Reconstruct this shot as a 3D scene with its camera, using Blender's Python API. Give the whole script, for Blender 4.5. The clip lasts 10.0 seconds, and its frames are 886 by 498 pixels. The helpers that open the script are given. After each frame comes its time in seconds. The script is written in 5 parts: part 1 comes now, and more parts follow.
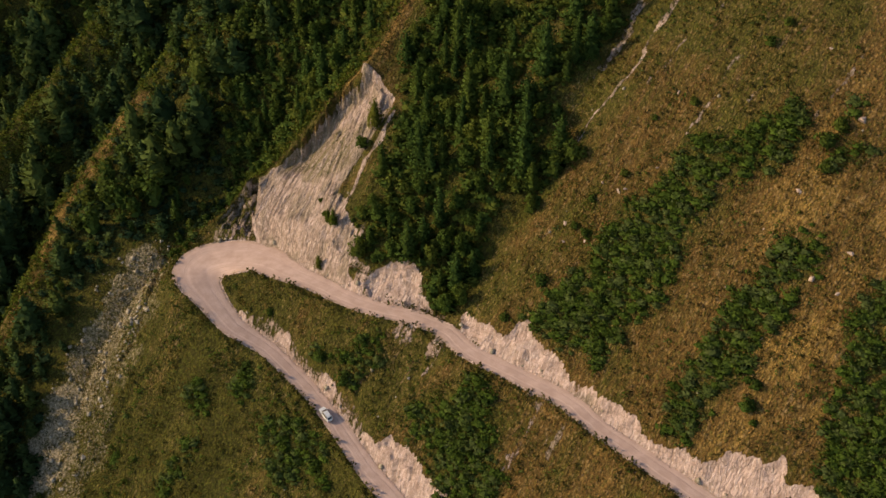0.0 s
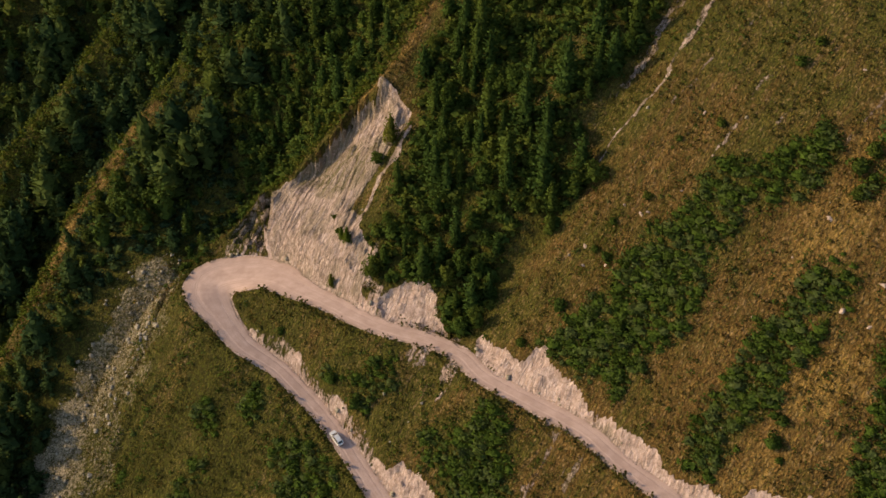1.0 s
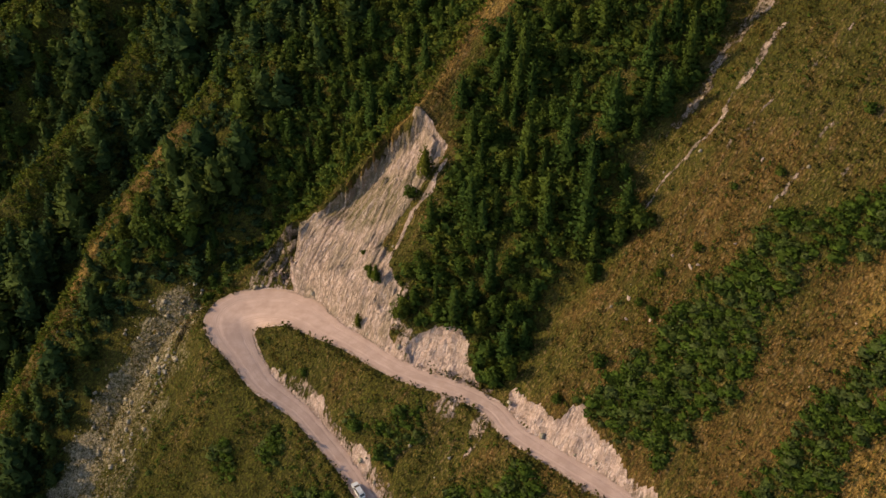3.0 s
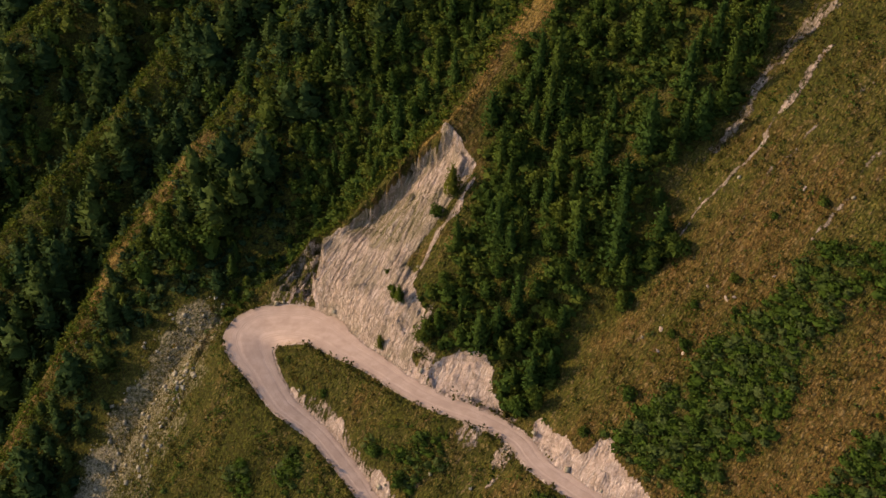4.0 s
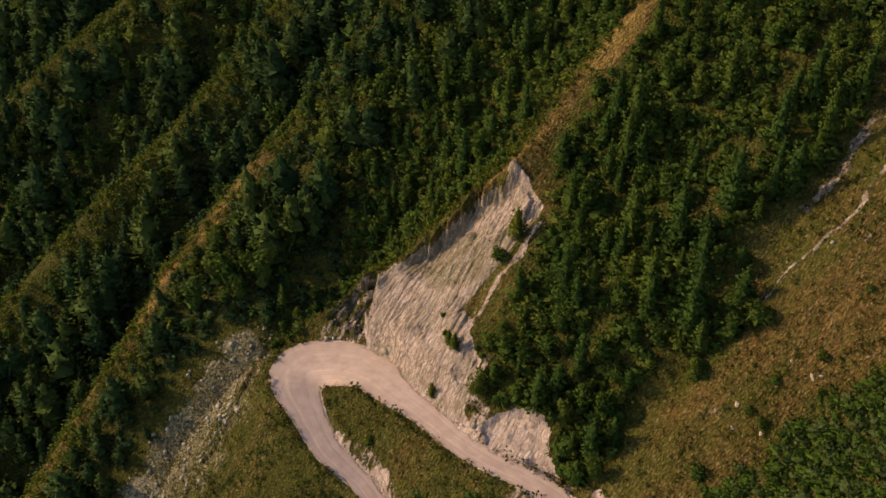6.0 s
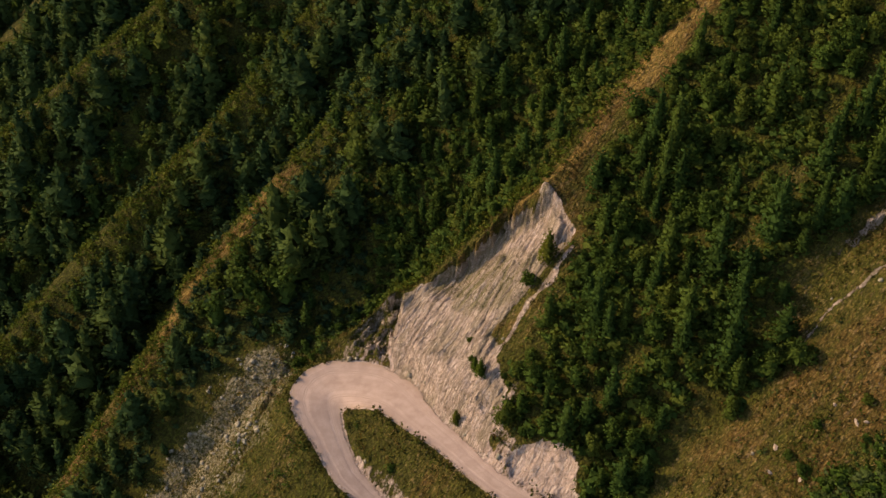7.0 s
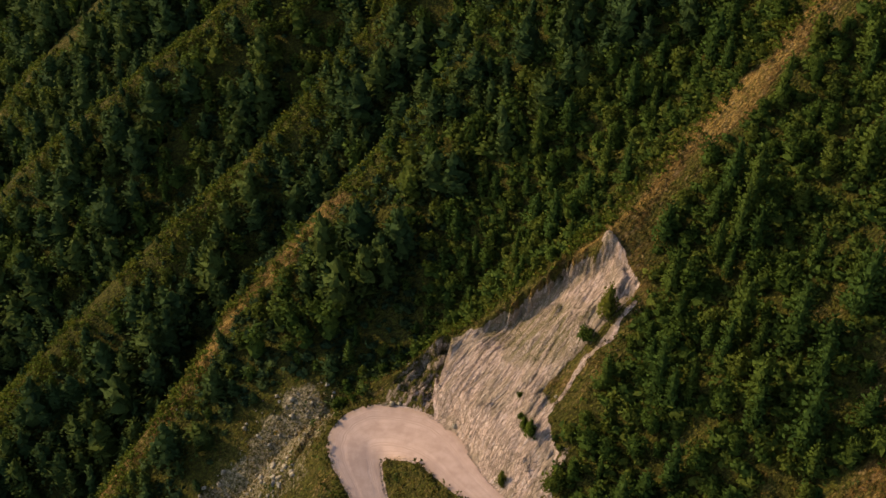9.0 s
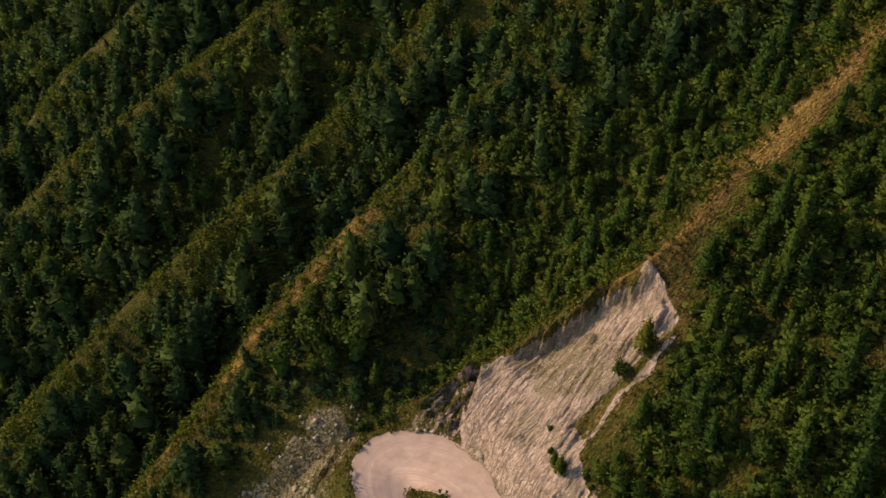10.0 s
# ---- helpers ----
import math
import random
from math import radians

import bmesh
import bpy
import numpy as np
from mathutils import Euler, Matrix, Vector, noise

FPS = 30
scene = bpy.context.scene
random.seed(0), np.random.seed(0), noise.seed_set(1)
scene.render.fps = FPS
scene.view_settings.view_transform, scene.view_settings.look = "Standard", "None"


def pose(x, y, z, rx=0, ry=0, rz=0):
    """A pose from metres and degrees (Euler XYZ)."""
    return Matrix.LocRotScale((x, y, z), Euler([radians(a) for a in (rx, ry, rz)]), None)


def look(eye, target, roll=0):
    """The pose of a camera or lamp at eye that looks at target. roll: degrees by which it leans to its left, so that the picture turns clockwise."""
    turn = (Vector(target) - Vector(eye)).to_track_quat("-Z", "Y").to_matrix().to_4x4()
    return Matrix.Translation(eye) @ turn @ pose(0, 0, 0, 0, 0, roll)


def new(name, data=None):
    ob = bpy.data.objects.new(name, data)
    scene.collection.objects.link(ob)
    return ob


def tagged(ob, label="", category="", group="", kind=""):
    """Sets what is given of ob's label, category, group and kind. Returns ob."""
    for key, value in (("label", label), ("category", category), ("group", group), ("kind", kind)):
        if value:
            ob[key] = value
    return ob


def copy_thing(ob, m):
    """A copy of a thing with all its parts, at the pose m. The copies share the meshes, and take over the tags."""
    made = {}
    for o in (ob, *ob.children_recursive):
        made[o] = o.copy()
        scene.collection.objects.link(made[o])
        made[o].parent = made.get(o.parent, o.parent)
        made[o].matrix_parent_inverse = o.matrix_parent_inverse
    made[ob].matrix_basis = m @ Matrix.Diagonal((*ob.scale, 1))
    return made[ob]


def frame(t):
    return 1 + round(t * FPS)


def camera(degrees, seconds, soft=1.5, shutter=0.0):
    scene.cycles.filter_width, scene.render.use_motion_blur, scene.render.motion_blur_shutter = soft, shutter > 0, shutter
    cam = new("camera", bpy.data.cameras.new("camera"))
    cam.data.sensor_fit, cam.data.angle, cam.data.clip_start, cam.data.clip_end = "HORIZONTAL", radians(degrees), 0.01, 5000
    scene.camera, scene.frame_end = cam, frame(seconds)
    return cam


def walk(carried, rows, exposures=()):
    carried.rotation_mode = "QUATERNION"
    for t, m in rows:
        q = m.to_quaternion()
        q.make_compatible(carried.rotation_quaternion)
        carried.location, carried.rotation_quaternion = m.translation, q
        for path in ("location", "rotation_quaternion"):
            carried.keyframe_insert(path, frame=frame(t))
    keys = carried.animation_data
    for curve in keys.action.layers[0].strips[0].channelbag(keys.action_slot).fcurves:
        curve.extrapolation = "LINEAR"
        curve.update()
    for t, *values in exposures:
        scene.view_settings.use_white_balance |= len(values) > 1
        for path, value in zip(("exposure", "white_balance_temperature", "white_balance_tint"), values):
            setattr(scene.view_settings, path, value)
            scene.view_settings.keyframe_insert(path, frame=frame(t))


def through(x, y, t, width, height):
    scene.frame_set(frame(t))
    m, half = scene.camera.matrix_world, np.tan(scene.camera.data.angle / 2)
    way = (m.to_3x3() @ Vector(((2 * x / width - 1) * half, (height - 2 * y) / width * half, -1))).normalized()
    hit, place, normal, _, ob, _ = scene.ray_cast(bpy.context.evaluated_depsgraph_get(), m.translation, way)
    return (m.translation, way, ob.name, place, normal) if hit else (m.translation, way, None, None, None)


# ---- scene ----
cam = camera(51.3, 10.0, soft=1.5)
METRES, EYE, TILT, LEAN, TURN = 78.0, 180.0, -39.1, 0.0, 0.0
ROWS = [
    (0.0, 0.0, 0.0, 0.0, 0.0, 0.0, -0.0),
    (0.5, -0.0006, 0.0383, 0.0317, 0.48, -0.01, -0.37),
    (1.0, -0.0013, 0.0766, 0.0625, 0.97, -0.0, -0.75),
    (1.5, -0.0028, 0.1148, 0.0938, 1.45, -0.01, -1.13),
    (2.0, -0.0047, 0.1563, 0.1269, 1.98, -0.01, -1.56),
    (2.5, -0.0075, 0.1944, 0.1579, 2.45, -0.02, -1.95),
    (4.0, -0.0212, 0.3079, 0.2503, 4.59, -0.13, -3.71),
    (4.5, -0.0278, 0.349, 0.2842, 5.56, -0.2, -4.5),
    (5.0, -0.0362, 0.3861, 0.3146, 6.44, -0.27, -5.23),
    (5.5, -0.0449, 0.4235, 0.3451, 7.34, -0.36, -5.95),
    (7.0, -0.076, 0.539, 0.4375, 9.96, -0.68, -7.99),
    (7.5, -0.0882, 0.5764, 0.4673, 10.77, -0.79, -8.63),
    (8.0, -0.1006, 0.6135, 0.4973, 11.61, -0.93, -9.26),
    (8.5, -0.1136, 0.6508, 0.5277, 12.44, -1.08, -9.87),
    (9.0, -0.1277, 0.6872, 0.5566, 13.25, -1.21, -10.49),
    (9.5, -0.1436, 0.727, 0.5881, 14.17, -1.37, -11.18),
    (10.0, -0.1614, 0.7611, 0.6193, 15.26, -1.62, -12.01),
]
walk(cam, [(t, pose(0, 0, EYE, TILT, LEAN, TURN) @ pose(METRES * x, METRES * y, METRES * z, 90 + pitch, roll, yaw)) for t, x, y, z, yaw, pitch, roll in ROWS], exposures=((0.0, 0.18, 7900, 12), (10.0, 0.18, 7900, 12)))

# ---- daylight ----
SUN_FROM, SUN_HEIGHT = 176.0, 29.0  # degrees: the side the sun stands on, counted from +x towards +y, and its height
world = bpy.data.worlds.new("sky")
scene.world = world
world.use_nodes = True
sky = world.node_tree.nodes.new("ShaderNodeTexSky")
sky.sky_type, sky.sun_disc = "NISHITA", False
sky.sun_elevation, sky.sun_rotation = radians(SUN_HEIGHT), radians(90.0 - SUN_FROM)
world.node_tree.nodes["Background"].inputs["Strength"].default_value = 0.208
world.node_tree.links.new(sky.outputs[0], world.node_tree.nodes["Background"].inputs["Color"])
sun = new("sun", bpy.data.lights.new("sun", "SUN"))
sun.data.energy, sun.data.angle, sun.data.color = 4.2, radians(0.6), (1.0, 0.80, 0.54)
a, e = radians(SUN_FROM), radians(SUN_HEIGHT)
sun.matrix_world = look((300 * math.cos(a) * math.cos(e), 200 + 300 * math.sin(a) * math.cos(e), 300 * math.sin(e)), (0, 200, 0))


# ---- materials ----
class Nodes:
    """Short hand for building one material's nodes."""

    def __init__(self, name, rough=0.9, spec=0.2):
        self.mat = bpy.data.materials.new(name)
        self.mat.use_nodes = True
        self.tree = self.mat.node_tree
        self.shader = self.tree.nodes["Principled BSDF"]
        self.shader.inputs["Roughness"].default_value = rough
        self.shader.inputs["Specular IOR Level"].default_value = spec
        self.place = self.add("ShaderNodeTexCoord").outputs["Object"]

    def add(self, kind, **given):
        node = self.tree.nodes.new(kind)
        for key, value in given.items():
            if key == "data_type":
                node.data_type = value
            elif key == "blend_type":
                node.blend_type = value
            elif key == "operation":
                node.operation = value
            elif key == "attribute_name":
                node.attribute_name = value
            elif key == "feature":
                node.feature = value
            else:
                self.put(value, node.inputs[key.replace("_", " ")])
        return node

    def put(self, value, socket):
        if isinstance(value, bpy.types.NodeSocket):
            self.tree.links.new(value, socket)
        elif isinstance(value, (tuple, list)) and len(value) == 3 and socket.type == "RGBA":
            socket.default_value = (*value, 1)
        else:
            socket.default_value = value

    def noise(self, scale, detail=4.0, rough=0.6, stretch=None, place=None):
        node = self.add("ShaderNodeTexNoise", Scale=scale, Detail=detail, Roughness=rough)
        at = place or self.place
        if stretch:
            turned = self.add("ShaderNodeMapping")
            turned.inputs["Rotation"].default_value[2] = radians(stretch[0])
            self.put(at, turned.inputs["Vector"])
            mapped = self.add("ShaderNodeMapping")
            mapped.inputs["Scale"].default_value = stretch[1]
            self.put(turned.outputs[0], mapped.inputs["Vector"])
            at = mapped.outputs[0]
        self.put(at, node.inputs["Vector"])
        return node.outputs[0]

    def voronoi(self, scale, stretch, place):
        """Distance to the nearest crack between irregular cells."""
        turned, mapped = self.add("ShaderNodeMapping"), self.add("ShaderNodeMapping")
        turned.inputs["Rotation"].default_value[2] = radians(stretch[0])
        mapped.inputs["Scale"].default_value = stretch[1]
        self.put(place, turned.inputs["Vector"]), self.put(turned.outputs[0], mapped.inputs["Vector"])
        node = self.add("ShaderNodeTexVoronoi", feature="DISTANCE_TO_EDGE", Scale=scale)
        self.put(mapped.outputs[0], node.inputs["Vector"])
        return node.outputs["Distance"]

    def ramp(self, value, low, high, a=0.0, b=1.0):
        node = self.add("ShaderNodeMapRange", Value=value, From_Min=low, From_Max=high, To_Min=a, To_Max=b)
        node.interpolation_type = "SMOOTHSTEP"
        return node.outputs[0]

    def sum(self, a, b, operation="ADD"):
        node = self.add("ShaderNodeMath", operation=operation)
        self.put(a, node.inputs[0]), self.put(b, node.inputs[1])
        return node.outputs[0]

    def mix(self, fac, a, b, blend="MIX"):
        node = self.add("ShaderNodeMix", data_type="RGBA", blend_type=blend)
        self.put(fac, node.inputs[0]), self.put(a, node.inputs[6]), self.put(b, node.inputs[7])
        return node.outputs[2]

    def read(self, name):
        return self.add("ShaderNodeAttribute", attribute_name=name).outputs["Fac"]

    def bump(self, height, depth, strength=1.0):
        node = self.add("ShaderNodeBump", Height=height, Distance=depth, Strength=strength)
        self.put(node.outputs[0], self.shader.inputs["Normal"])

    def done(self, colour):
        self.put(colour, self.shader.inputs["Base Color"])
        return self.mat


def ground_material():
    n = Nodes("hillside_ground", 0.95, 0.1)
    coarse, mid, fine = n.noise(0.05, 3), n.noise(0.45, 4), n.noise(3.6, 6, 0.7)
    combed = n.noise(0.50, 6, 0.7, (-46.0, (0.25, 1.3, 0.4)))
    green = n.mix(n.ramp(mid, 0.35, 0.65), (0.046, 0.051, 0.008), (0.090, 0.088, 0.015))
    green = n.mix(n.ramp(fine, 0.42, 0.66, 0.0, 0.7), green, (0.100, 0.088, 0.020))
    dry = n.mix(n.ramp(fine, 0.35, 0.68), (0.084, 0.045, 0.014), (0.205, 0.113, 0.038))
    weight = n.sum(n.sum(n.read("dry"), n.sum(combed, 1.5, "MULTIPLY")), n.sum(coarse, 0.6, "MULTIPLY"))
    grass = n.mix(n.ramp(weight, 1.08, 1.62), green, dry)
    grass = n.mix(n.ramp(weight, 1.55, 1.95), grass, n.mix(n.ramp(fine, 0.35, 0.68), (0.215, 0.126, 0.036), (0.42, 0.268, 0.082)))
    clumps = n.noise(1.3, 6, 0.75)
    # Shade in the gaps between clumps, painted as a dark colour.
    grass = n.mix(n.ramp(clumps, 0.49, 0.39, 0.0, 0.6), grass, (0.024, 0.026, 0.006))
    parched = n.ramp(n.read("dry"), -0.35, 0.15)
    grass = n.mix(n.sum(n.ramp(n.sum(combed, n.sum(clumps, 0.5, "MULTIPLY")), 0.86, 0.96, 0.0, 0.6), parched, "MULTIPLY"), grass, (0.34, 0.235, 0.155))
    strokes = n.noise(2.7, 6, 0.75, (-50.0, (0.40, 1.5, 0.5)))
    grass = n.mix(n.sum(n.ramp(strokes, 0.53, 0.61, 0.0, 0.7), parched, "MULTIPLY"), grass, (0.27, 0.190, 0.072))
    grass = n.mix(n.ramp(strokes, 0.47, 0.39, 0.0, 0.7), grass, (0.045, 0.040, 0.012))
    shifted = n.add("ShaderNodeVectorMath", operation="MULTIPLY_ADD")
    n.put(n.add("ShaderNodeTexNoise", Scale=1.6, Detail=3.0, Vector=n.place).outputs["Color"], shifted.inputs[0])
    shifted.inputs[1].default_value = (0.9, 0.9, 0.9)
    n.put(n.place, shifted.inputs[2])
    spun, drawn = n.add("ShaderNodeMapping"), n.add("ShaderNodeMapping")
    spun.inputs["Rotation"].default_value[2] = radians(-50.0)
    drawn.inputs["Scale"].default_value = (0.75, 1.35, 1.0)
    n.put(shifted.outputs[0], spun.inputs["Vector"]), n.put(spun.outputs[0], drawn.inputs["Vector"])
    cells = n.add("ShaderNodeTexVoronoi", Scale=1.3)
    n.put(drawn.outputs[0], cells.inputs["Vector"])
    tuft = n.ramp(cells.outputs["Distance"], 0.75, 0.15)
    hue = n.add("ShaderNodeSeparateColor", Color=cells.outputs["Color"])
    # Gaps between tufts painted near black, as the shade down there.
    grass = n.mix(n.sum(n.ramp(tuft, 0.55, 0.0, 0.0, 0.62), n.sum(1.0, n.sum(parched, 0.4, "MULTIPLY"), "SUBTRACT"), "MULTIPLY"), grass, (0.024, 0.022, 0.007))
    grass = n.mix(n.sum(n.ramp(hue.outputs[0], 0.55, 0.95, 0.0, 0.6), tuft, "MULTIPLY"), grass, (0.066, 0.078, 0.014))
    grass = n.mix(n.sum(n.sum(n.ramp(hue.outputs[1], 0.72, 0.98, 0.0, 0.75), tuft, "MULTIPLY"), parched, "MULTIPLY"), grass, (0.25, 0.170, 0.080))
    earth = n.mix(n.ramp(n.noise(0.55, 5, 0.65), 0.35, 0.65), (0.365, 0.268, 0.236), (0.580, 0.441, 0.405))
    fluted = n.noise(0.75, 5, 0.7, (-60.0, (0.14, 1.4, 0.3)))
    washed = n.ramp(n.read("moss"), 0.03, 0.12, 0.15, 1.0)
    # Crevices of the washed earth get their shade as darker colour.
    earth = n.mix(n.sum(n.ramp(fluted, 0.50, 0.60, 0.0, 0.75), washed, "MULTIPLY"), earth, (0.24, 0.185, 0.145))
    earth = n.mix(n.ramp(fine, 0.55, 0.66, 0.0, 0.55), earth, (0.27, 0.21, 0.16))
    cracks = n.noise(1.7, 7, 0.8, (-60.0, (0.5, 1.2, 0.6)))
    blocks = n.noise(0.9, 6, 0.75)
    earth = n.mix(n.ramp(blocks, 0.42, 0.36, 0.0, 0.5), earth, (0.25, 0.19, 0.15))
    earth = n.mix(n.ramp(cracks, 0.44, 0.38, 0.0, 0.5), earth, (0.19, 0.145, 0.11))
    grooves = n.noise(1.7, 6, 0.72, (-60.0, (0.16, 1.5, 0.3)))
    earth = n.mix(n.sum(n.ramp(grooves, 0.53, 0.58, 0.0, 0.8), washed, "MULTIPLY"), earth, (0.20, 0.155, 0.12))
    earth = n.mix(n.sum(n.ramp(n.noise(0.16, 5, 0.65, (-60.0, (0.5, 1.2, 0.6))), 0.47, 0.62, 0.0, 0.6), washed, "MULTIPLY"), earth, (0.26, 0.21, 0.155))
    earth = n.mix(n.ramp(grooves, 0.44, 0.39, 0.0, 0.7), earth, (0.68, 0.56, 0.51))
    bent = n.add("ShaderNodeVectorMath", operation="MULTIPLY_ADD")
    n.put(n.add("ShaderNodeTexNoise", Scale=0.9, Detail=4.0, Vector=n.place).outputs["Color"], bent.inputs[0])
    bent.inputs[1].default_value = (1.1, 1.1, 1.1)
    n.put(n.place, bent.inputs[2])
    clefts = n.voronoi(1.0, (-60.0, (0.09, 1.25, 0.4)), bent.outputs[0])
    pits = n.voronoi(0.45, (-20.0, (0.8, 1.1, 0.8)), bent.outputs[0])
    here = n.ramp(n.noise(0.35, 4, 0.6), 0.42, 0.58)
    # Clefts and pits: sunk by the bump below, their shade painted in here.
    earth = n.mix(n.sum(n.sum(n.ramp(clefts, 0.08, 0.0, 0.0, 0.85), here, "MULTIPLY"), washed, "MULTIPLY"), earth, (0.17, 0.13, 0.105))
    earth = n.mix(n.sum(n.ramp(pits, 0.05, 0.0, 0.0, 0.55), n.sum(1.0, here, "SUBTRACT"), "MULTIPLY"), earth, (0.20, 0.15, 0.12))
    # Olive mossy stain; along the rim and crag it paints in shade.
    stained_shaded = n.sum(n.read("moss"), n.ramp(n.sum(fluted, n.sum(fine, 0.7, "MULTIPLY")), 0.78, 0.94, 1.0, 0.12), "MULTIPLY")
    earth = n.mix(stained_shaded, earth, n.mix(n.ramp(fine, 0.4, 0.6), (0.105, 0.090, 0.042), (0.24, 0.20, 0.125)))
    stone = n.mix(n.ramp(n.noise(2.0, 5, 0.75), 0.38, 0.62), (0.13, 0.11, 0.068), (0.36, 0.30, 0.215))
    loose = n.ramp(n.sum(n.read("stone"), n.sum(n.noise(1.3, 5, 0.7), 0.8, "MULTIPLY")), 0.72, 0.94)
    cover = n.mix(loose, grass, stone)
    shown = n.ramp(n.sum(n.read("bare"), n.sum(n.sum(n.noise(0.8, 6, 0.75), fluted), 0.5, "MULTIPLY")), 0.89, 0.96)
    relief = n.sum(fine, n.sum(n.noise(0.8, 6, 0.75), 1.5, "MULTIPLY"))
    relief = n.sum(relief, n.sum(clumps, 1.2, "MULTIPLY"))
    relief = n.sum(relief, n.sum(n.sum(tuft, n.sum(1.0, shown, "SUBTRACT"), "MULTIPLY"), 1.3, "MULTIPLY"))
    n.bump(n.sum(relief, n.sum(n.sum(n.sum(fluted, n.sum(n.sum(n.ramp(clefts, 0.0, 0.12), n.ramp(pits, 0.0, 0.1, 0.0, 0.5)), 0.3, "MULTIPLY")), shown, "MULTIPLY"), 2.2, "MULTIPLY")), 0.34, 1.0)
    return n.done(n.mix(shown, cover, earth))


def road_material():
    n = Nodes("gravel_road", 0.95, 0.1)
    mid, fine = n.noise(0.35, 4), n.noise(3.0, 5, 0.7)
    dust = n.mix(n.ramp(mid, 0.35, 0.65), (0.325, 0.234, 0.208), (0.40, 0.295, 0.265))
    dust = n.mix(n.ramp(fine, 0.55, 0.75, 0.0, 0.45), dust, (0.33, 0.23, 0.175))
    lane = n.sum(n.read("lane"), n.sum(mid, 0.25, "MULTIPLY"))
    rut = n.sum(n.ramp(lane, 0.42, 0.56), n.ramp(lane, 0.62, 0.80, 1.0, 0.0), "MULTIPLY")
    dust = n.mix(n.sum(rut, 0.2, "MULTIPLY"), dust, (0.48, 0.36, 0.327))
    verge = n.ramp(n.sum(n.read("lane"), n.sum(n.noise(1.2, 4), 0.4, "MULTIPLY")), 0.98, 1.22, 0.0, 0.6)
    dust = n.mix(verge, dust, (0.30, 0.215, 0.155))
    tracks = n.add("ShaderNodeTexNoise", Scale=1.0, Detail=3.0, Roughness=0.7)
    tracks.noise_dimensions = "1D"
    n.put(n.sum(n.sum(n.read("lane"), 11.0, "MULTIPLY"), n.sum(n.noise(0.08, 2), 3.0, "MULTIPLY")), tracks.inputs["W"])
    dust = n.mix(n.sum(n.ramp(tracks.outputs[0], 0.52, 0.66), n.ramp(mid, 0.4, 0.6, 0.2, 0.65), "MULTIPLY"), dust, (0.23, 0.165, 0.138))
    n.bump(n.sum(fine, n.sum(rut, 0.8, "MULTIPLY"), "SUBTRACT"), 0.06, 0.8)
    return n.done(dust)


def leaf_material(name, dark, light, tip):
    """Foliage: every clump its own shade, every plant its own cast; some light comes through."""
    n = Nodes(name, 0.85, 0.06)
    clump = n.add("ShaderNodeNewGeometry").outputs["Random Per Island"]
    plant = n.add("ShaderNodeMath", operation="FRACT")
    n.put(n.sum(n.add("ShaderNodeObjectInfo").outputs["Random"], n.read("cast")), plant.inputs[0])
    colour = n.mix(n.ramp(clump, -0.3, 1.3), dark, light)
    colour = n.mix(n.ramp(plant.outputs[0], 0.35, 1.0, 0.0, 0.75), colour, tip)
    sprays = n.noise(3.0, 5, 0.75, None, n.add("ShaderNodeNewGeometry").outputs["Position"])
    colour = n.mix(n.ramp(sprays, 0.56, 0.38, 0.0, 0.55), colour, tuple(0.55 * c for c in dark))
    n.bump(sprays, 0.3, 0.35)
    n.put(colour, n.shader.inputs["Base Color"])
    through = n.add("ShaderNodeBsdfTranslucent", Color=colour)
    both = n.add("ShaderNodeMixShader", Fac=0.32)
    n.put(n.shader.outputs[0], both.inputs[1]), n.put(through.outputs[0], both.inputs[2])
    n.put(both.outputs[0], n.tree.nodes["Material Output"].inputs["Surface"])
    return n.mat


def plain_material(name, a, b, scale, rough=0.85, spec=0.2, metal=0.0, depth=0.0):
    n = Nodes(name, rough, spec)
    n.shader.inputs["Metallic"].default_value = metal
    grain = n.noise(scale, 5, 0.65)
    if depth:
        n.bump(grain, depth)
    return n.done(n.mix(n.ramp(grain, 0.35, 0.65), a, b))


GROUND, DIRT = ground_material(), road_material()
# Leaf colours carry the light: sunlit ones lighter, valley and woodland ones darker.
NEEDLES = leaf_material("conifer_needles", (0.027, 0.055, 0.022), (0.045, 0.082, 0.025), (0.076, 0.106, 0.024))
SUNLIT_NEEDLES = leaf_material("sunlit_conifer_needles", (0.030, 0.063, 0.017), (0.052, 0.097, 0.020), (0.081, 0.117, 0.021))
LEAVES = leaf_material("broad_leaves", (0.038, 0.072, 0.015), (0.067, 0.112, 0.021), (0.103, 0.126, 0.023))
SHADE_LEAVES = leaf_material("shaded_wood_leaves", (0.035, 0.066, 0.015), (0.063, 0.106, 0.021), (0.108, 0.128, 0.024))
SHADED_VALLEY_LEAVES = leaf_material("shaded_valley_leaves", (0.021, 0.048, 0.025), (0.042, 0.076, 0.030), (0.068, 0.098, 0.030))
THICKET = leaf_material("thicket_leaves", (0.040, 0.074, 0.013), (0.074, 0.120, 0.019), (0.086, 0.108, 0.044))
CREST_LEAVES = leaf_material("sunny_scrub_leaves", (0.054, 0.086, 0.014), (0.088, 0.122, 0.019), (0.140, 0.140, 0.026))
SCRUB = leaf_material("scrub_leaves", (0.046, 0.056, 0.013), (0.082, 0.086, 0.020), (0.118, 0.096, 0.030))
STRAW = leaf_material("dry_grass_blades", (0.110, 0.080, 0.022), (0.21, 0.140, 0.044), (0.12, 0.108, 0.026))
BARK = plain_material("rough_bark", (0.035, 0.026, 0.018), (0.085, 0.064, 0.046), 6.0, depth=0.03)
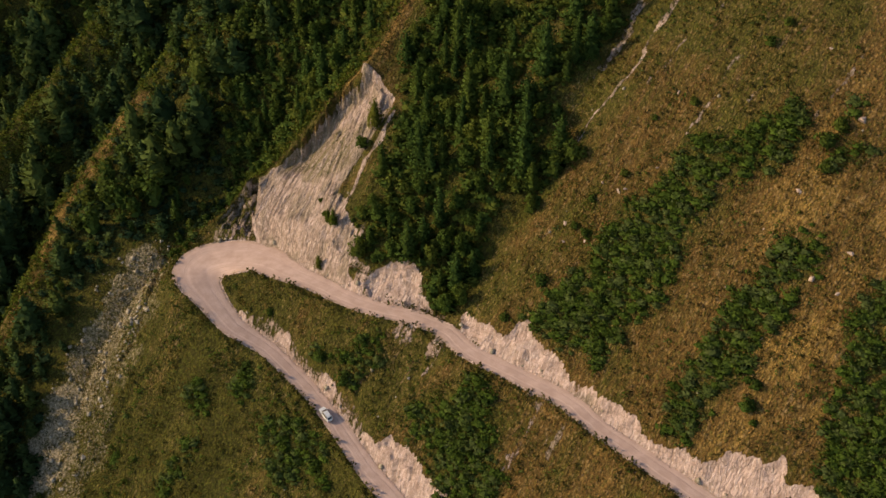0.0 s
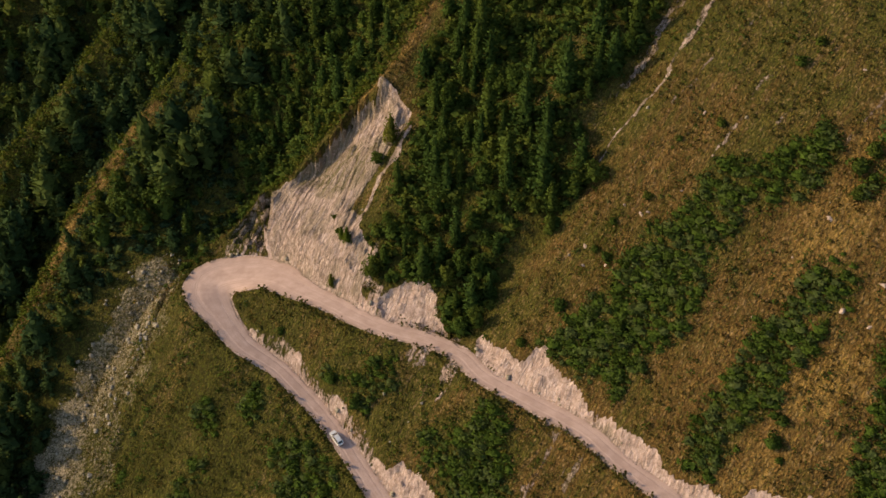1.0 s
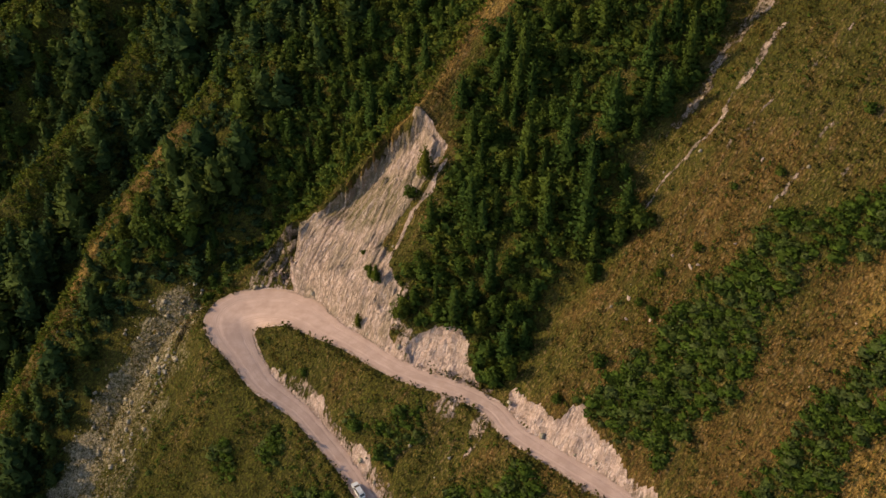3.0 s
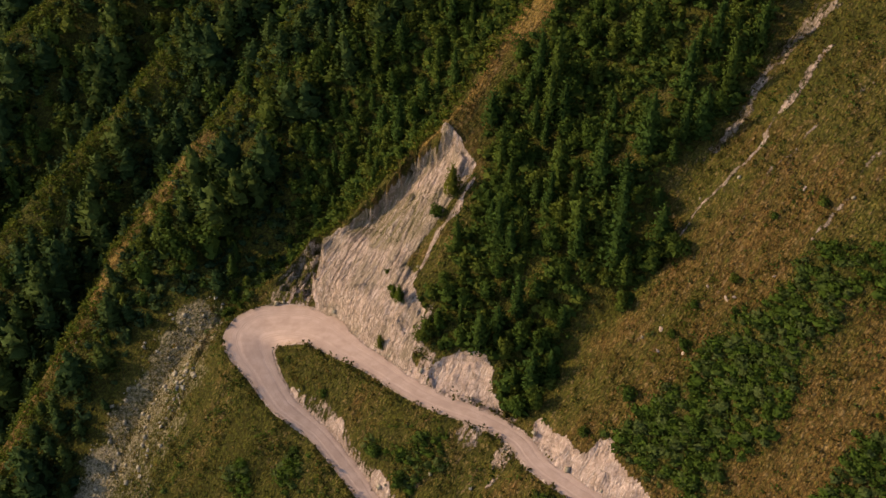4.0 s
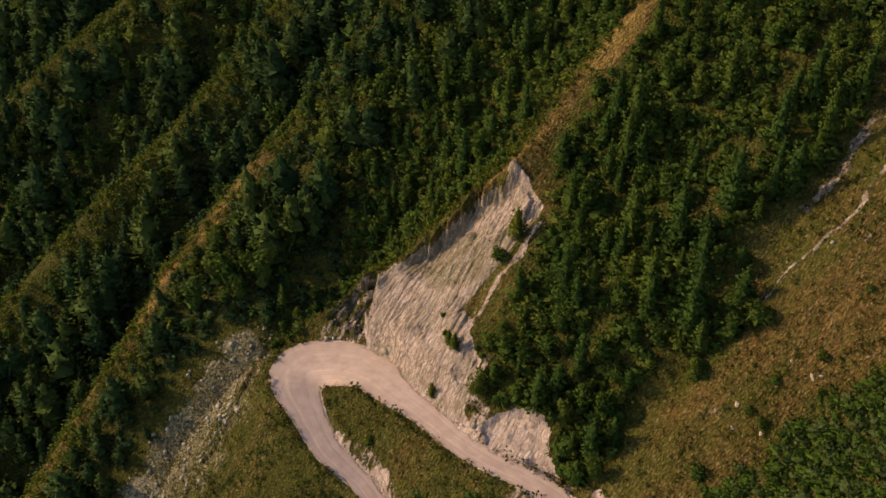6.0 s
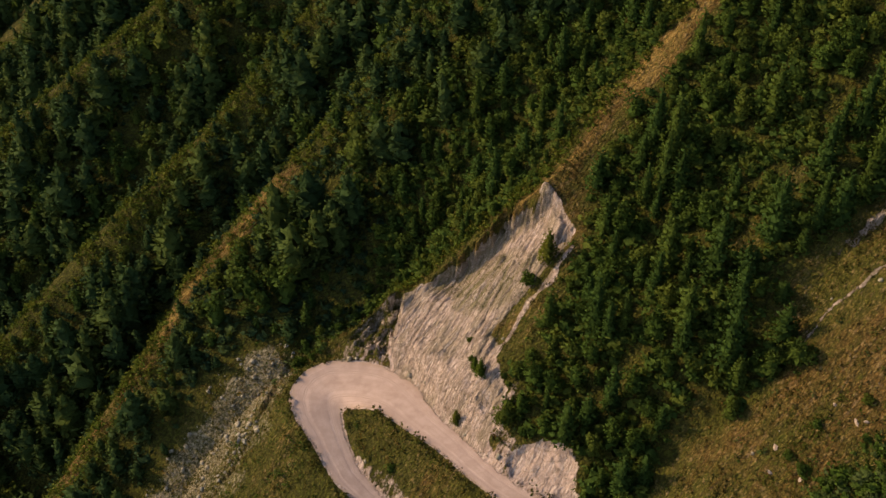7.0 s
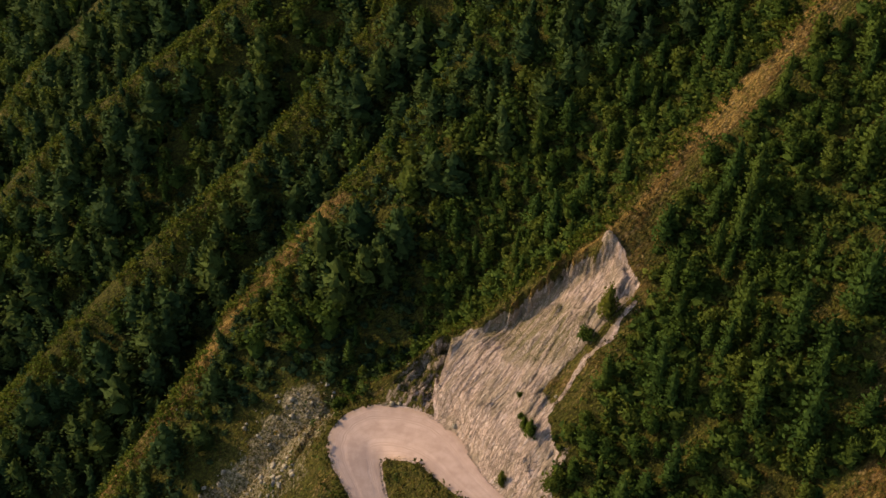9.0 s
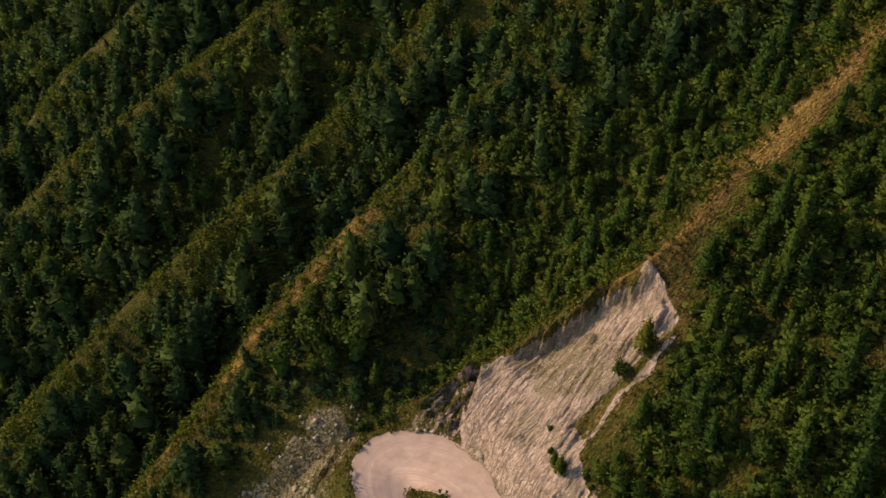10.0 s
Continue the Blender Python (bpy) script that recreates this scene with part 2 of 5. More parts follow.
ROCK = plain_material("pale_rock", (0.27, 0.20, 0.165), (0.43, 0.335, 0.28), 2.2, depth=0.08)
RUBBLE = plain_material("dusty_rubble", (0.15, 0.13, 0.095), (0.33, 0.29, 0.225), 1.2, depth=0.03)
DARK_ROCK = plain_material("grey_rock", (0.12, 0.11, 0.095), (0.29, 0.27, 0.235), 2.6, depth=0.08)


# ---- the lie of the land ----
# The hillside is one even slope with spurs running down it; heights in metres.
SLOPE = (0.4486, 0.5766, -58.286)
CRESTS = [  # crest lines of the spurs, and gullies between: height, width, then the line in plan
    (7.0, 11.0, [(-53, 211), (-41, 217.5), (-31, 220.5), (-21, 221.5), (-14, 231), (-9, 239), (2, 249), (14, 262), (40, 296), (90, 350)]),
    (15.0, 14.0, [(-147.5, 138), (-128.5, 181), (-117.5, 203), (-113.5, 219.5), (-103, 237), (-95, 250), (-75, 272), (-40, 320)]),
    (16.5, 14.0, [(-200, 165), (-183, 191), (-167, 211), (-151, 230), (-135, 249), (-119, 273), (-95, 305), (-60, 355)]),
    (16.5, 14.0, [(-250, 215), (-222, 247), (-207, 262), (-190, 273), (-160, 298), (-120, 338)]),
    (-6.0, 10.0, [(-92, 178), (-72, 202), (-62, 212), (-46, 236), (-18, 256), (10, 290)]),
    (-6.0, 9.0, [(-2, 162), (6, 168), (16, 174), (25, 182), (30, 188), (40, 203), (56, 224), (90, 262)]),
    (12.0, 14.0, [(-290, 190), (-265, 240), (-246, 280), (-225, 310), (-190, 350)]),
    (-13.0, 9.0, [(-156, 146), (-137, 189), (-126, 211), (-121.5, 227), (-111, 244), (-103, 257), (-83, 279), (-48, 327)]),
    (-13.0, 9.0, [(-208, 172), (-191, 198), (-175, 218), (-159, 237), (-143, 256), (-127, 280), (-103, 312), (-68, 362)]),
    (-13.0, 9.0, [(-258, 222), (-230, 254), (-215, 269), (-198, 280), (-168, 305), (-128, 345)]),
]
ACROSS, UP = (0.7893, -0.6140), (0.6140, 0.7893)  # along the contour, up the fall line


def line_distance(x, y, line):
    """Distance from each place to a broken line in plan."""
    best = np.full(np.shape(x), 1e9)
    for (ax, ay, *_), (bx, by, *_) in zip(line, line[1:]):
        dx, dy = bx - ax, by - ay
        f = np.clip(((x - ax) * dx + (y - ay) * dy) / (dx * dx + dy * dy), 0, 1)
        best = np.minimum(best, np.hypot(x - ax - f * dx, y - ay - f * dy))
    return best


def lattice(ix, iy, seed):
    h = (ix.astype(np.int64) * 374761393 + iy.astype(np.int64) * 668265263 + seed * 1274126177) & 0xFFFFFFFF
    h = ((h ^ (h >> 13)) * 1103515245) & 0xFFFFFFFF
    h = ((h ^ (h >> 16)) * 2246822519) & 0xFFFFFFFF
    return ((h >> 8) & 0xFFFF) / 65535.0


def value_noise(x, y, seed=0):
    """Smooth noise from -1 to 1 with a grain of one unit."""
    ix, iy = np.floor(x), np.floor(y)
    fx, fy = x - ix, y - iy
    fx, fy = fx * fx * (3 - 2 * fx), fy * fy * (3 - 2 * fy)
    a, b = lattice(ix, iy, seed), lattice(ix + 1, iy, seed)
    c, d = lattice(ix, iy + 1, seed), lattice(ix + 1, iy + 1, seed)
    return 2 * (a + (b - a) * fx + (c - a) * fy + (a - b - c + d) * fx * fy) - 1


def rough(x, y, size, seed=0, octaves=3):
    """Layered noise whose largest grain is size metres."""
    total, amp = 0.0, 1.0
    for k in range(octaves):
        total = total + amp * value_noise(x / size + 17.3 * k, y / size - 9.1 * k, seed + 31 * k)
        size, amp = size / 2.1, amp * 0.5
    return total


def spur_roofs(x, y):
    total = 0.0
    for height, width, line in CRESTS:
        d = line_distance(x, y, line)
        round_top = 24.0 if height > 10 else 2.0
        total = total + height * np.exp(-(np.sqrt(d * d + round_top) - 1.4 * (height > 10)) / width)
    return total


# Broad swells and hollows on the slope: heights on a lattice, by rows along the contour.
SWELLS = [
    [0.3, 0.0, -0.5, -0.5, -0.2], [2.5, 3.3, 3.6, 2.3, 0.2], [1.8, 0.1, -2.9, -5.7, -4.8],
    [-3.7, -2.1, -2.8, -6.9, -4.5], [-1.4, 2.5, 0.2, -2.8, -0.7], [-1.3, -0.9, -0.8, -0.3, -1.7],
    [-1.8, -0.5, 0.6, -0.7, 2.0], [-0.1, 0.8, -0.0, -0.2, 4.2], [0.3, 1.1, 1.8, 2.1, 2.5],
]


DIPS = [  # smaller rises and hollows: x, y, height
    (-136, 238, 1.6), (-136, 256, 1.3), (-118, 220, -1.8), (-118, 238, 1.6), (-100, 166, -1.2), (-100, 184, 2.0), (-100, 202, 3.0), (-82, 166, -1.8), (-82, 184, -1.4), (-82, 202, 1.4), (-82, 256, 1.1), (-64, 166, 1.3),
    (-64, 202, -3.2), (-64, 220, -2.5), (-46, 218, -4.4), (-28, 184, 0.8), (-10, 166, -1.9), (-10, 256, -1.1), (26, 148, -1.9), (26, 184, 1.1), (26, 202, 1.3), (26, 220, -1.5), (26, 238, -1.4),
]


def soft_clamp(u, low, high, ease):
    """u, levelled off gently below low and above high."""
    u = np.where(u > high, high + ease * np.tanh((u - high) / ease), u)
    return np.where(u < low, low + ease * np.tanh((u - low) / ease), u)


def hill(x, y):
    """The hillside before the road was cut: the slope, its spurs, its swells and small unevenness."""
    s, u = x * ACROSS[0] + y * ACROSS[1], x * UP[0] + y * UP[1]
    level = soft_clamp(u, -30.0, 320.0, 160.0)
    z = SLOPE[2] + 0.7306 * level + spur_roofs(x, y)
    for i, row in enumerate(SWELLS):
        for j, h in enumerate(row):
            z = z + h * np.exp(-((s + 360 - 45 * i) ** 2 + (u - 55 - 32 * j) ** 2) / 2312.0)
    for a, b, h in DIPS:
        z = z + h * np.exp(-((x - a) ** 2 + (y - b) ** 2) / 450.0)
    far = np.clip((np.hypot(x + 40, y - 200) - 260) / 900, 0, 1)
    z = z + far * 90 * rough(x, y, 420.0, 5)
    z = z + 0.55 * rough(s, u * 0.55, 9.0, 11, 4)
    return z


# The road in plan: x, y, height, half its width; up from the valley, round the bend, and on along the slope.
ROAD = [
    (20, 84, 2.6, 2.7), (2, 109, 4.6, 2.7), (-11.5, 125.7, 6.4, 2.7), (-16.2, 130.9, 7.1, 2.5), (-21.5, 138.4, 8.3, 2.3),
    (-26.5, 145.7, 9.5, 2.2), (-32, 152.7, 10.8, 2.2), (-38, 159, 12.1, 2.4), (-45, 165.7, 13.6, 2.5), (-53.4, 170.9, 15.2, 3.1),
    (-60.3, 178.8, 17.2, 3.9), (-66, 187.3, 19.0, 6.0), (-63.6, 192.2, 19.8, 7.2), (-55, 192.3, 21.0, 6.9), (-47.5, 188.8, 22.6, 5.6),
    (-41, 183.2, 24.0, 4.2), (-32.5, 176.8, 25.3, 3.1), (-24.5, 170.2, 26.4, 2.8), (-16.5, 165.2, 27.2, 2.6), (-7.3, 161.4, 27.8, 2.4),
    (0.8, 156.2, 28.2, 2.3), (5.3, 149.8, 28.7, 2.5), (12.2, 144.1, 29.2, 2.4), (26.2, 133.2, 30.2, 2.4), (32.4, 125.3, 30.4, 2.3),
    (46, 111.5, 30.5, 2.4), (75, 82, 30.0, 2.4), (120, 40, 26.0, 2.4),
]


def smoothed(line, steps):
    """The line with extra points on smooth curves through its own."""
    p = np.array([line[0], *line, line[-1]], float)
    out = []
    for a, b, c, d in zip(p, p[1:], p[2:], p[3:]):
        for t in np.arange(steps) / steps:
            out.append(tuple(0.5 * (2 * b + (c - a) * t + (2 * a - 5 * b + 4 * c - d) * t * t + (3 * b - a - 3 * c + d) * t ** 3)))
    return out + [tuple(map(float, line[-1]))]


ROAD = smoothed(ROAD, 3)


def warped(x, y, reach=1.0, size=5.0, seed=7):
    """Places shifted about a little, so that drawn lines wander."""
    dx = value_noise(x / size, y / size, seed) + 0.5 * value_noise(x / size * 2.7, y / size * 2.7, seed + 1)
    dy = value_noise(x / size, y / size, seed + 2) + 0.5 * value_noise(x / size * 2.7, y / size * 2.7, seed + 3)
    return x + reach * dx, y + reach * dy


def road_reach(x, y):
    """Distance past the road's edge, the road's height there, and the highest and lowest ground that its banks allow."""
    past, level, share = np.full(np.shape(x), 1e9), np.zeros(np.shape(x)), np.full(np.shape(x), 1e-30)
    top, bottom = np.full(np.shape(x), 1e9), np.full(np.shape(x), -1e9)
    steep = 1.75 + 0.45 * rough(x, y, 7.0, 41, 2)
    for (ax, ay, az, aw), (bx, by, bz, bw) in zip(ROAD, ROAD[1:]):
        dx, dy = bx - ax, by - ay
        f = np.clip(((x - ax) * dx + (y - ay) * dy) / (dx * dx + dy * dy), 0, 1)
        d = np.hypot(x - ax - f * dx, y - ay - f * dy) - (aw + f * (bw - aw))
        z = az + f * (bz - az)
        out = np.maximum(d - 0.4, 0)
        top, bottom = np.minimum(top, z + out * steep), np.maximum(bottom, z - out * 0.95)
        weight = np.exp(-np.minimum(((d + aw) / 3.6) ** 2, 60.0))
        level, share = level + weight * z, share + weight
        past = np.minimum(past, d)
    return past, level / share, top, bottom


SCAR = [(-21, 221), (-17, 219), (-12.5, 214), (-16.5, 204.5), (-25.5, 191), (-22, 184), (-25, 173), (-38, 183), (-49, 195), (-52.5, 203), (-51, 212), (-41, 216.5), (-33, 219), (-28, 221)]
CRAG_CUT = [(-67, 200.5), (-62.5, 206), (-57.5, 210.5), (-52, 213), (-50.5, 208), (-51.5, 201), (-55, 198), (-60, 198.5)]
SHOULDER = [(-70, 204.5), (-61, 206), (-54, 210)]
SCAR_RIM = [(-38, 217), (-33, 218.5), (-28, 220.5), (-21, 221)]
PALE_RIDGE = [(-20.5, 220.5), (-18, 218), (-16.8, 213.5)]
STRIP = [(-12.8, 210.5), (-17.3, 204), (-21.5, 199), (-25.9, 191), (-24.5, 185)]
LEDGE = [(-79.2, 196.4), (-79.3, 187.2), (-79.8, 183.5), (-82.2, 179), (-84, 175.6), (-86.1, 172.8), (-88.9, 168.9), (-90.5, 164.1), (-93.2, 157), (-96, 148.6), (-100, 138)]
RUNNEL = [(-3, 150.8), (-8, 148.6), (-11, 145.5), (-15, 142.3), (-21, 143.5)]
TRACE = [(-67.3, 175.7), (-71, 172), (-74.6, 169), (-79, 165.6), (-84.7, 160.1), (-91.5, 148.6)]


BANKS = [  # bare cuttings beside the road, torn out of the slope
    [(3.7, 159.3), (5.6, 160.1), (8.1, 157.3), (10.9, 153.5), (13.6, 151.0), (15.2, 149.9), (16.4, 151.7), (19.6, 151.3), (20.6, 146.9), (24.9, 142.1), (27.4, 138.0), (27.9, 135.6), (23.6, 136.6), (19.0, 140.2), (14.0, 144.4), (9.3, 149.1), (5.0, 154.2)],
    [(29.0, 135.0), (32.9, 131.7), (37.1, 128.8), (39.6, 125.7), (40.5, 122.4), (43.4, 119.6), (46.9, 117.1), (51.0, 114.2), (53.4, 113.2), (55.5, 114.1), (57.6, 113.8), (59.0, 112.1), (60.5, 111.2), (64.5, 110.4), (64.7, 107.9), (63.9, 106.9), (68.7, 105.0), (69.8, 102.0), (54.3, 106.3), (49.5, 110.5), (44.6, 115.3), (39.6, 119.4), (34.3, 125.5), (29.5, 131.4)],
    [(-20.2, 172.3), (-18.1, 173.7), (-15.7, 174.2), (-13.2, 175.5), (-10.9, 175.5), (-7.5, 173.5), (-5.2, 170.6), (-4.7, 167.3), (-2.2, 164.3), (0.1, 161.4), (-6.0, 163.5), (-13.0, 166.3), (-18.7, 169.4)],
    [(-20.1, 139.1), (-16.2, 136.9), (-12.2, 137.1), (-9.3, 135.3), (-6.2, 131.8), (-4.0, 128.1), (-2.0, 124.9), (0.1, 122.1), (-7.9, 125.3), (-12.9, 129.9), (-17.2, 134.3)],
]


def inside(x, y, outline):
    """How deep each place lies inside an outline in plan, in metres; outside it is below zero."""
    d, odd = line_distance(x, y, outline + outline[:1]), np.zeros(np.shape(x), bool)
    for (ax, ay), (bx, by) in zip(outline, outline[1:] + outline[:1]):
        odd ^= ((ay > y) != (by > y)) & (x < (bx - ax) * (y - ay) / (by - ay + 1e-9) + ax)
    return np.where(odd, d, -d)


def in_banks(x, y):
    """How deep each place lies inside the nearest bare cutting, its edge ragged."""
    ragged = 0.55 * rough(x, y, 2.6, 167, 3) + 0.35 * value_noise(x / 0.9, y / 0.9, 173)
    return np.maximum.reduce([inside(x, y, outline) for outline in BANKS]) + ragged


FLUTE = (0.866, -0.5), (-0.5, -0.866)  # across the wash grooves of the scar, and down along them


def ground(x, y):
    """Height of the ground, how far it was cut down, and the distance past the road's edge."""
    s, u = x * ACROSS[0] + y * ACROSS[1], x * UP[0] + y * UP[1]
    h = hill(x, y) + 2.6 * np.exp(-((x + 20.5) ** 2 + (y - 221.5) ** 2) / 50.0)
    h = h + 4.5 * np.exp(-(line_distance(x, y, SHOULDER) / 3.6) ** 2)
    p, q = x * FLUTE[0][0] + y * FLUTE[0][1], x * FLUTE[1][0] + y * FLUTE[1][1]
    rim = line_distance(x, y, SCAR_RIM)
    under_rim = np.clip(1.2 - rim / 8.0, 0, 1)
    columns = value_noise(p / 1.3 + 0.25 * value_noise(x, y, 5), q / 5.0, 59) + 0.5 * value_noise(p / 0.5, q / 3.0, 61)
    deep = inside(x, y, SCAR) + 0.6 * rough(x, y, 3.0, 23, 3) + 1.5 * np.clip(1.3 - rim / 3.5, 0, 1) * columns
    bite = np.clip(deep / 0.55, 0, 1)
    wander = p + 0.8 * value_noise(x / 5, y / 5, 3)
    flutes = np.abs(value_noise(wander / 0.95, q / 9.0, 29)) + 0.6 * np.abs(value_noise(wander / 0.55, q / 3.5, 31))
    clefts = np.clip(1 - np.abs(value_noise(wander / 2.6, q / 14.0, 33)) / 0.10, 0, 1) * np.clip(0.3 + 2 * value_noise(x / 6, y / 6, 35), 0, 1)
    knobs = np.abs(rough(x, y, 1.5, 37, 3)) * np.clip((206 - y) / 8, 0.35, 1)
    h = h - bite * (0.7 + 5.4 * under_rim - 0.75 * flutes + 0.7 * clefts - 0.33 * knobs + 0.25 * rough(x, y, 5.0, 39, 2))
    torn = np.clip(in_banks(x, y) / 0.7, 0, 1)
    h = h - torn * (1.6 - 1.3 * np.abs(rough(x, y, 4.6, 175, 4)) - 0.2 * np.abs(value_noise(x / 1.1, y / 1.1, 177)))
    x0, y0 = x, y
    x, y = warped(x, y, 0.7, 4.0)
    h = h + 2.2 * np.exp(-(line_distance(x, y, PALE_RIDGE) / 1.3) ** 2) + 0.35 * np.exp(-(line_distance(x0, y0, STRIP) / 0.8) ** 2)
    ledge = line_distance(x, y, LEDGE) * np.where(x < np.interp(y, [pt[1] for pt in LEDGE[::-1]], [pt[0] for pt in LEDGE[::-1]]), -1, 1)
    tall = np.clip(0.85 + 1.5 * value_noise(x / 4, y / 4, 15), 0.15, 2.3) * np.clip((y - 156) / 16, 0.2, 1)
    detail = np.where(ledge < 0, tall * np.exp(ledge / 4.0), -tall * 0.8 * np.exp(-np.maximum(ledge, 0) / 0.7)) * (np.abs(ledge) < 25) * (y > 136) - 0.7 * np.exp(-(line_distance(x, y, TRACE) / 0.7) ** 2) - 0.9 * np.exp(-(line_distance(x, y, RUNNEL) / 0.7) ** 2)
    x, y = x0, y0
    past, level, top, bottom = road_reach(x, y)
    crumble = np.clip(past / 1.5, 0, 1) * (0.8 * np.abs(rough(x, y, 2.0, 43, 4)) + 0.2 * np.abs(value_noise(wander / 1.3, u / 5.0, 53)))
    alcove = np.clip((inside(x, y, CRAG_CUT) + 0.5 * rough(x, y, 2.2, 181, 3)) / 0.9, 0, 1) * (past > 0)
    g = np.where(bottom > top, 0.5 * (top + bottom), np.clip(h, bottom, top))
    g = g + np.clip((past - 1.0) / 2.0, 0, 1) * (detail + 0.5 * np.clip((g - h) / 0.5, 0, 1) * rough(s, u * 0.55, 7.0, 11, 4))
    g = g - alcove * np.clip(g - level - 0.3 * past - 2.2 * np.abs(rough(x, y, 2.4, 183, 4)), 0, 6.5)
    cut = np.maximum(h - g, 0) + 2.0 * alcove + (bite * 2.4 + torn * 1.6) * (past > 0.3)
    g = g + np.where((g < h - 0.2) & (past > 0), crumble, 0)
    g = np.where(past < 0.4, level + 0.03 * rough(x, y, 3.0, 47, 2), g)
    return g, cut, past


def mesh_of(name, verts, faces, material, attributes=(), smooth=False, normals=None):
    """A mesh from arrays of corners and faces, with per-corner values."""
    mesh = bpy.data.meshes.new(name)
    verts, faces = np.asarray(verts, np.float32), np.asarray(faces, np.int32)
    mesh.vertices.add(len(verts))
    mesh.vertices.foreach_set("co", verts.ravel())
    k = faces.shape[1]
    mesh.loops.add(faces.size)
    mesh.loops.foreach_set("vertex_index", faces.ravel())
    mesh.polygons.add(len(faces))
    mesh.polygons.foreach_set("loop_start", np.arange(0, faces.size, k, dtype=np.int32))
    mesh.polygons.foreach_set("loop_total", np.full(len(faces), k, np.int32))
    if smooth:
        mesh.polygons.foreach_set("use_smooth", np.ones(len(faces), bool))
    for key, values in attributes:
        mesh.attributes.new(key, "FLOAT", "POINT").data.foreach_set("value", np.asarray(values, np.float32))
    mesh.materials.append(material)
    mesh.update(calc_edges=True)
    if normals is not None:
        mesh.normals_split_custom_set_from_vertices(np.asarray(normals, np.float32))
    return mesh


# Plan outlines of the plant cover and the loose ground.
WOOD_LEFT = [(-125, 120), (-104, 120), (-105.5, 150), (-106.5, 166), (-104.5, 178.4), (-102.5, 182.8), (-99.8, 187.6), (-95, 196.6), (-91.5, 200.3), (-84, 203), (-79, 203.5), (-74, 203), (-68, 203.5), (-62.5, 208), (-57, 212.5), (-49, 216.5), (-41, 219), (-31, 222.5), (-22, 225), (-10, 240), (14, 265), (60, 320), (80, 430), (-420, 430), (-420, 120)]
WOOD_RIGHT = [(-12, 219), (-11, 227.5), (-1, 238.7), (10, 250.9), (22, 263), (70, 320), (140, 330), (84, 266), (56, 230), (44, 211), (38.9, 203.6), (30.8, 193), (30.8, 182), (26.8, 179.2), (20.9, 174.1), (14, 168.9), (6.6, 162.4), (0.5, 161.1), (-4, 166.4), (-7.5, 174), (-12, 176.5), (-18, 175.5), (-22.4, 178), (-22.8, 184), (-23.3, 189.5), (-19.0, 196.9), (-15.0, 203.6), (-10.7, 209.7), (-10.2, 214)]
SCREE = [(-95.5, 200.3), (-82, 203), (-76.5, 198.1), (-79.6, 182.1), (-82.6, 178.1), (-89.8, 165.2), (-98.4, 148.5), (-111, 140), (-118, 150), (-108, 174), (-98.1, 187.5)]
PALE_SCREE = [(-104.8, 175.7), (-97.3, 172.5), (-96.8, 161.1), (-100.4, 146.5), (-113, 142), (-114.3, 158.3), (-110, 168)]
THICKETS = [
    [(54, 174), (62, 167), (65, 162), (50, 152), (43.2, 143.4), (33.2, 138.7), (21.2, 147), (17.1, 153), (22.2, 153), (31.1, 161.6), (43, 167)],
    [(66, 148.5), (78, 146), (74, 135), (63, 129), (55, 123), (48, 117), (42, 122), (43, 129), (51, 136), (58, 142)],
    [(78, 130), (95, 136), (110, 110), (84, 90), (69, 104), (72, 119), (76, 125)],
    [(-2, 146.6), (10.1, 141.6), (14.1, 133.5), (9, 121), (-3, 120), (-7, 137), (-7, 142.4)],
    [(-31, 159), (-25.1, 160.5), (-14.1, 160), (-6, 151.8), (-11, 148.6), (-19.1, 151.5), (-22.1, 148.4)],
    [(-64, 160), (-60, 158), (-61, 146), (-66, 138), (-70, 140), (-67, 150)],
    [(-80.7, 165.2), (-77.5, 163.9), (-82.4, 150.7), (-87.3, 144.5), (-90.4, 146.6), (-84.6, 156.9)],
    [(79, 168), (84, 166), (84, 156), (78, 153), (76, 159)],
    [(66, 170), (74, 172), (78, 166), (70, 158), (62, 157), (60, 163)],
    [(-75.6, 202.3), (-68, 206.4), (-60.1, 214.1), (-56.4, 220.8), (-62.9, 216.8), (-72.9, 209.2)],
    [(-42, 151), (-30, 147), (-26, 138), (-29, 132), (-38, 135), (-46, 146)],
    [(-76.7, 163.8), (-83.4, 157.7), (-90.0, 151.0), (-93.8, 145.9), (-91.2, 143.9), (-87.5, 149.1), (-80.9, 155.7), (-74.1, 161.9)],
    [(-60.4, 157.0), (-63.9, 147.7), (-68.0, 140.6), (-64.5, 137.9), (-60.4, 145.0), (-56.9, 154.3)],
    [(-43.4, 149.3), (-37.1, 141.4), (-33.3, 135.1), (-30.1, 132.6), (-34.0, 139.0), (-40.3, 146.8)],
    [(-49.8, 161.9), (-50.7, 155.9), (-48.8, 154.5), (-47.9, 160.4)],
    [(-20.6, 155.6), (-26.2, 152.0), (-23.9, 150.3), (-18.4, 153.8)],
]
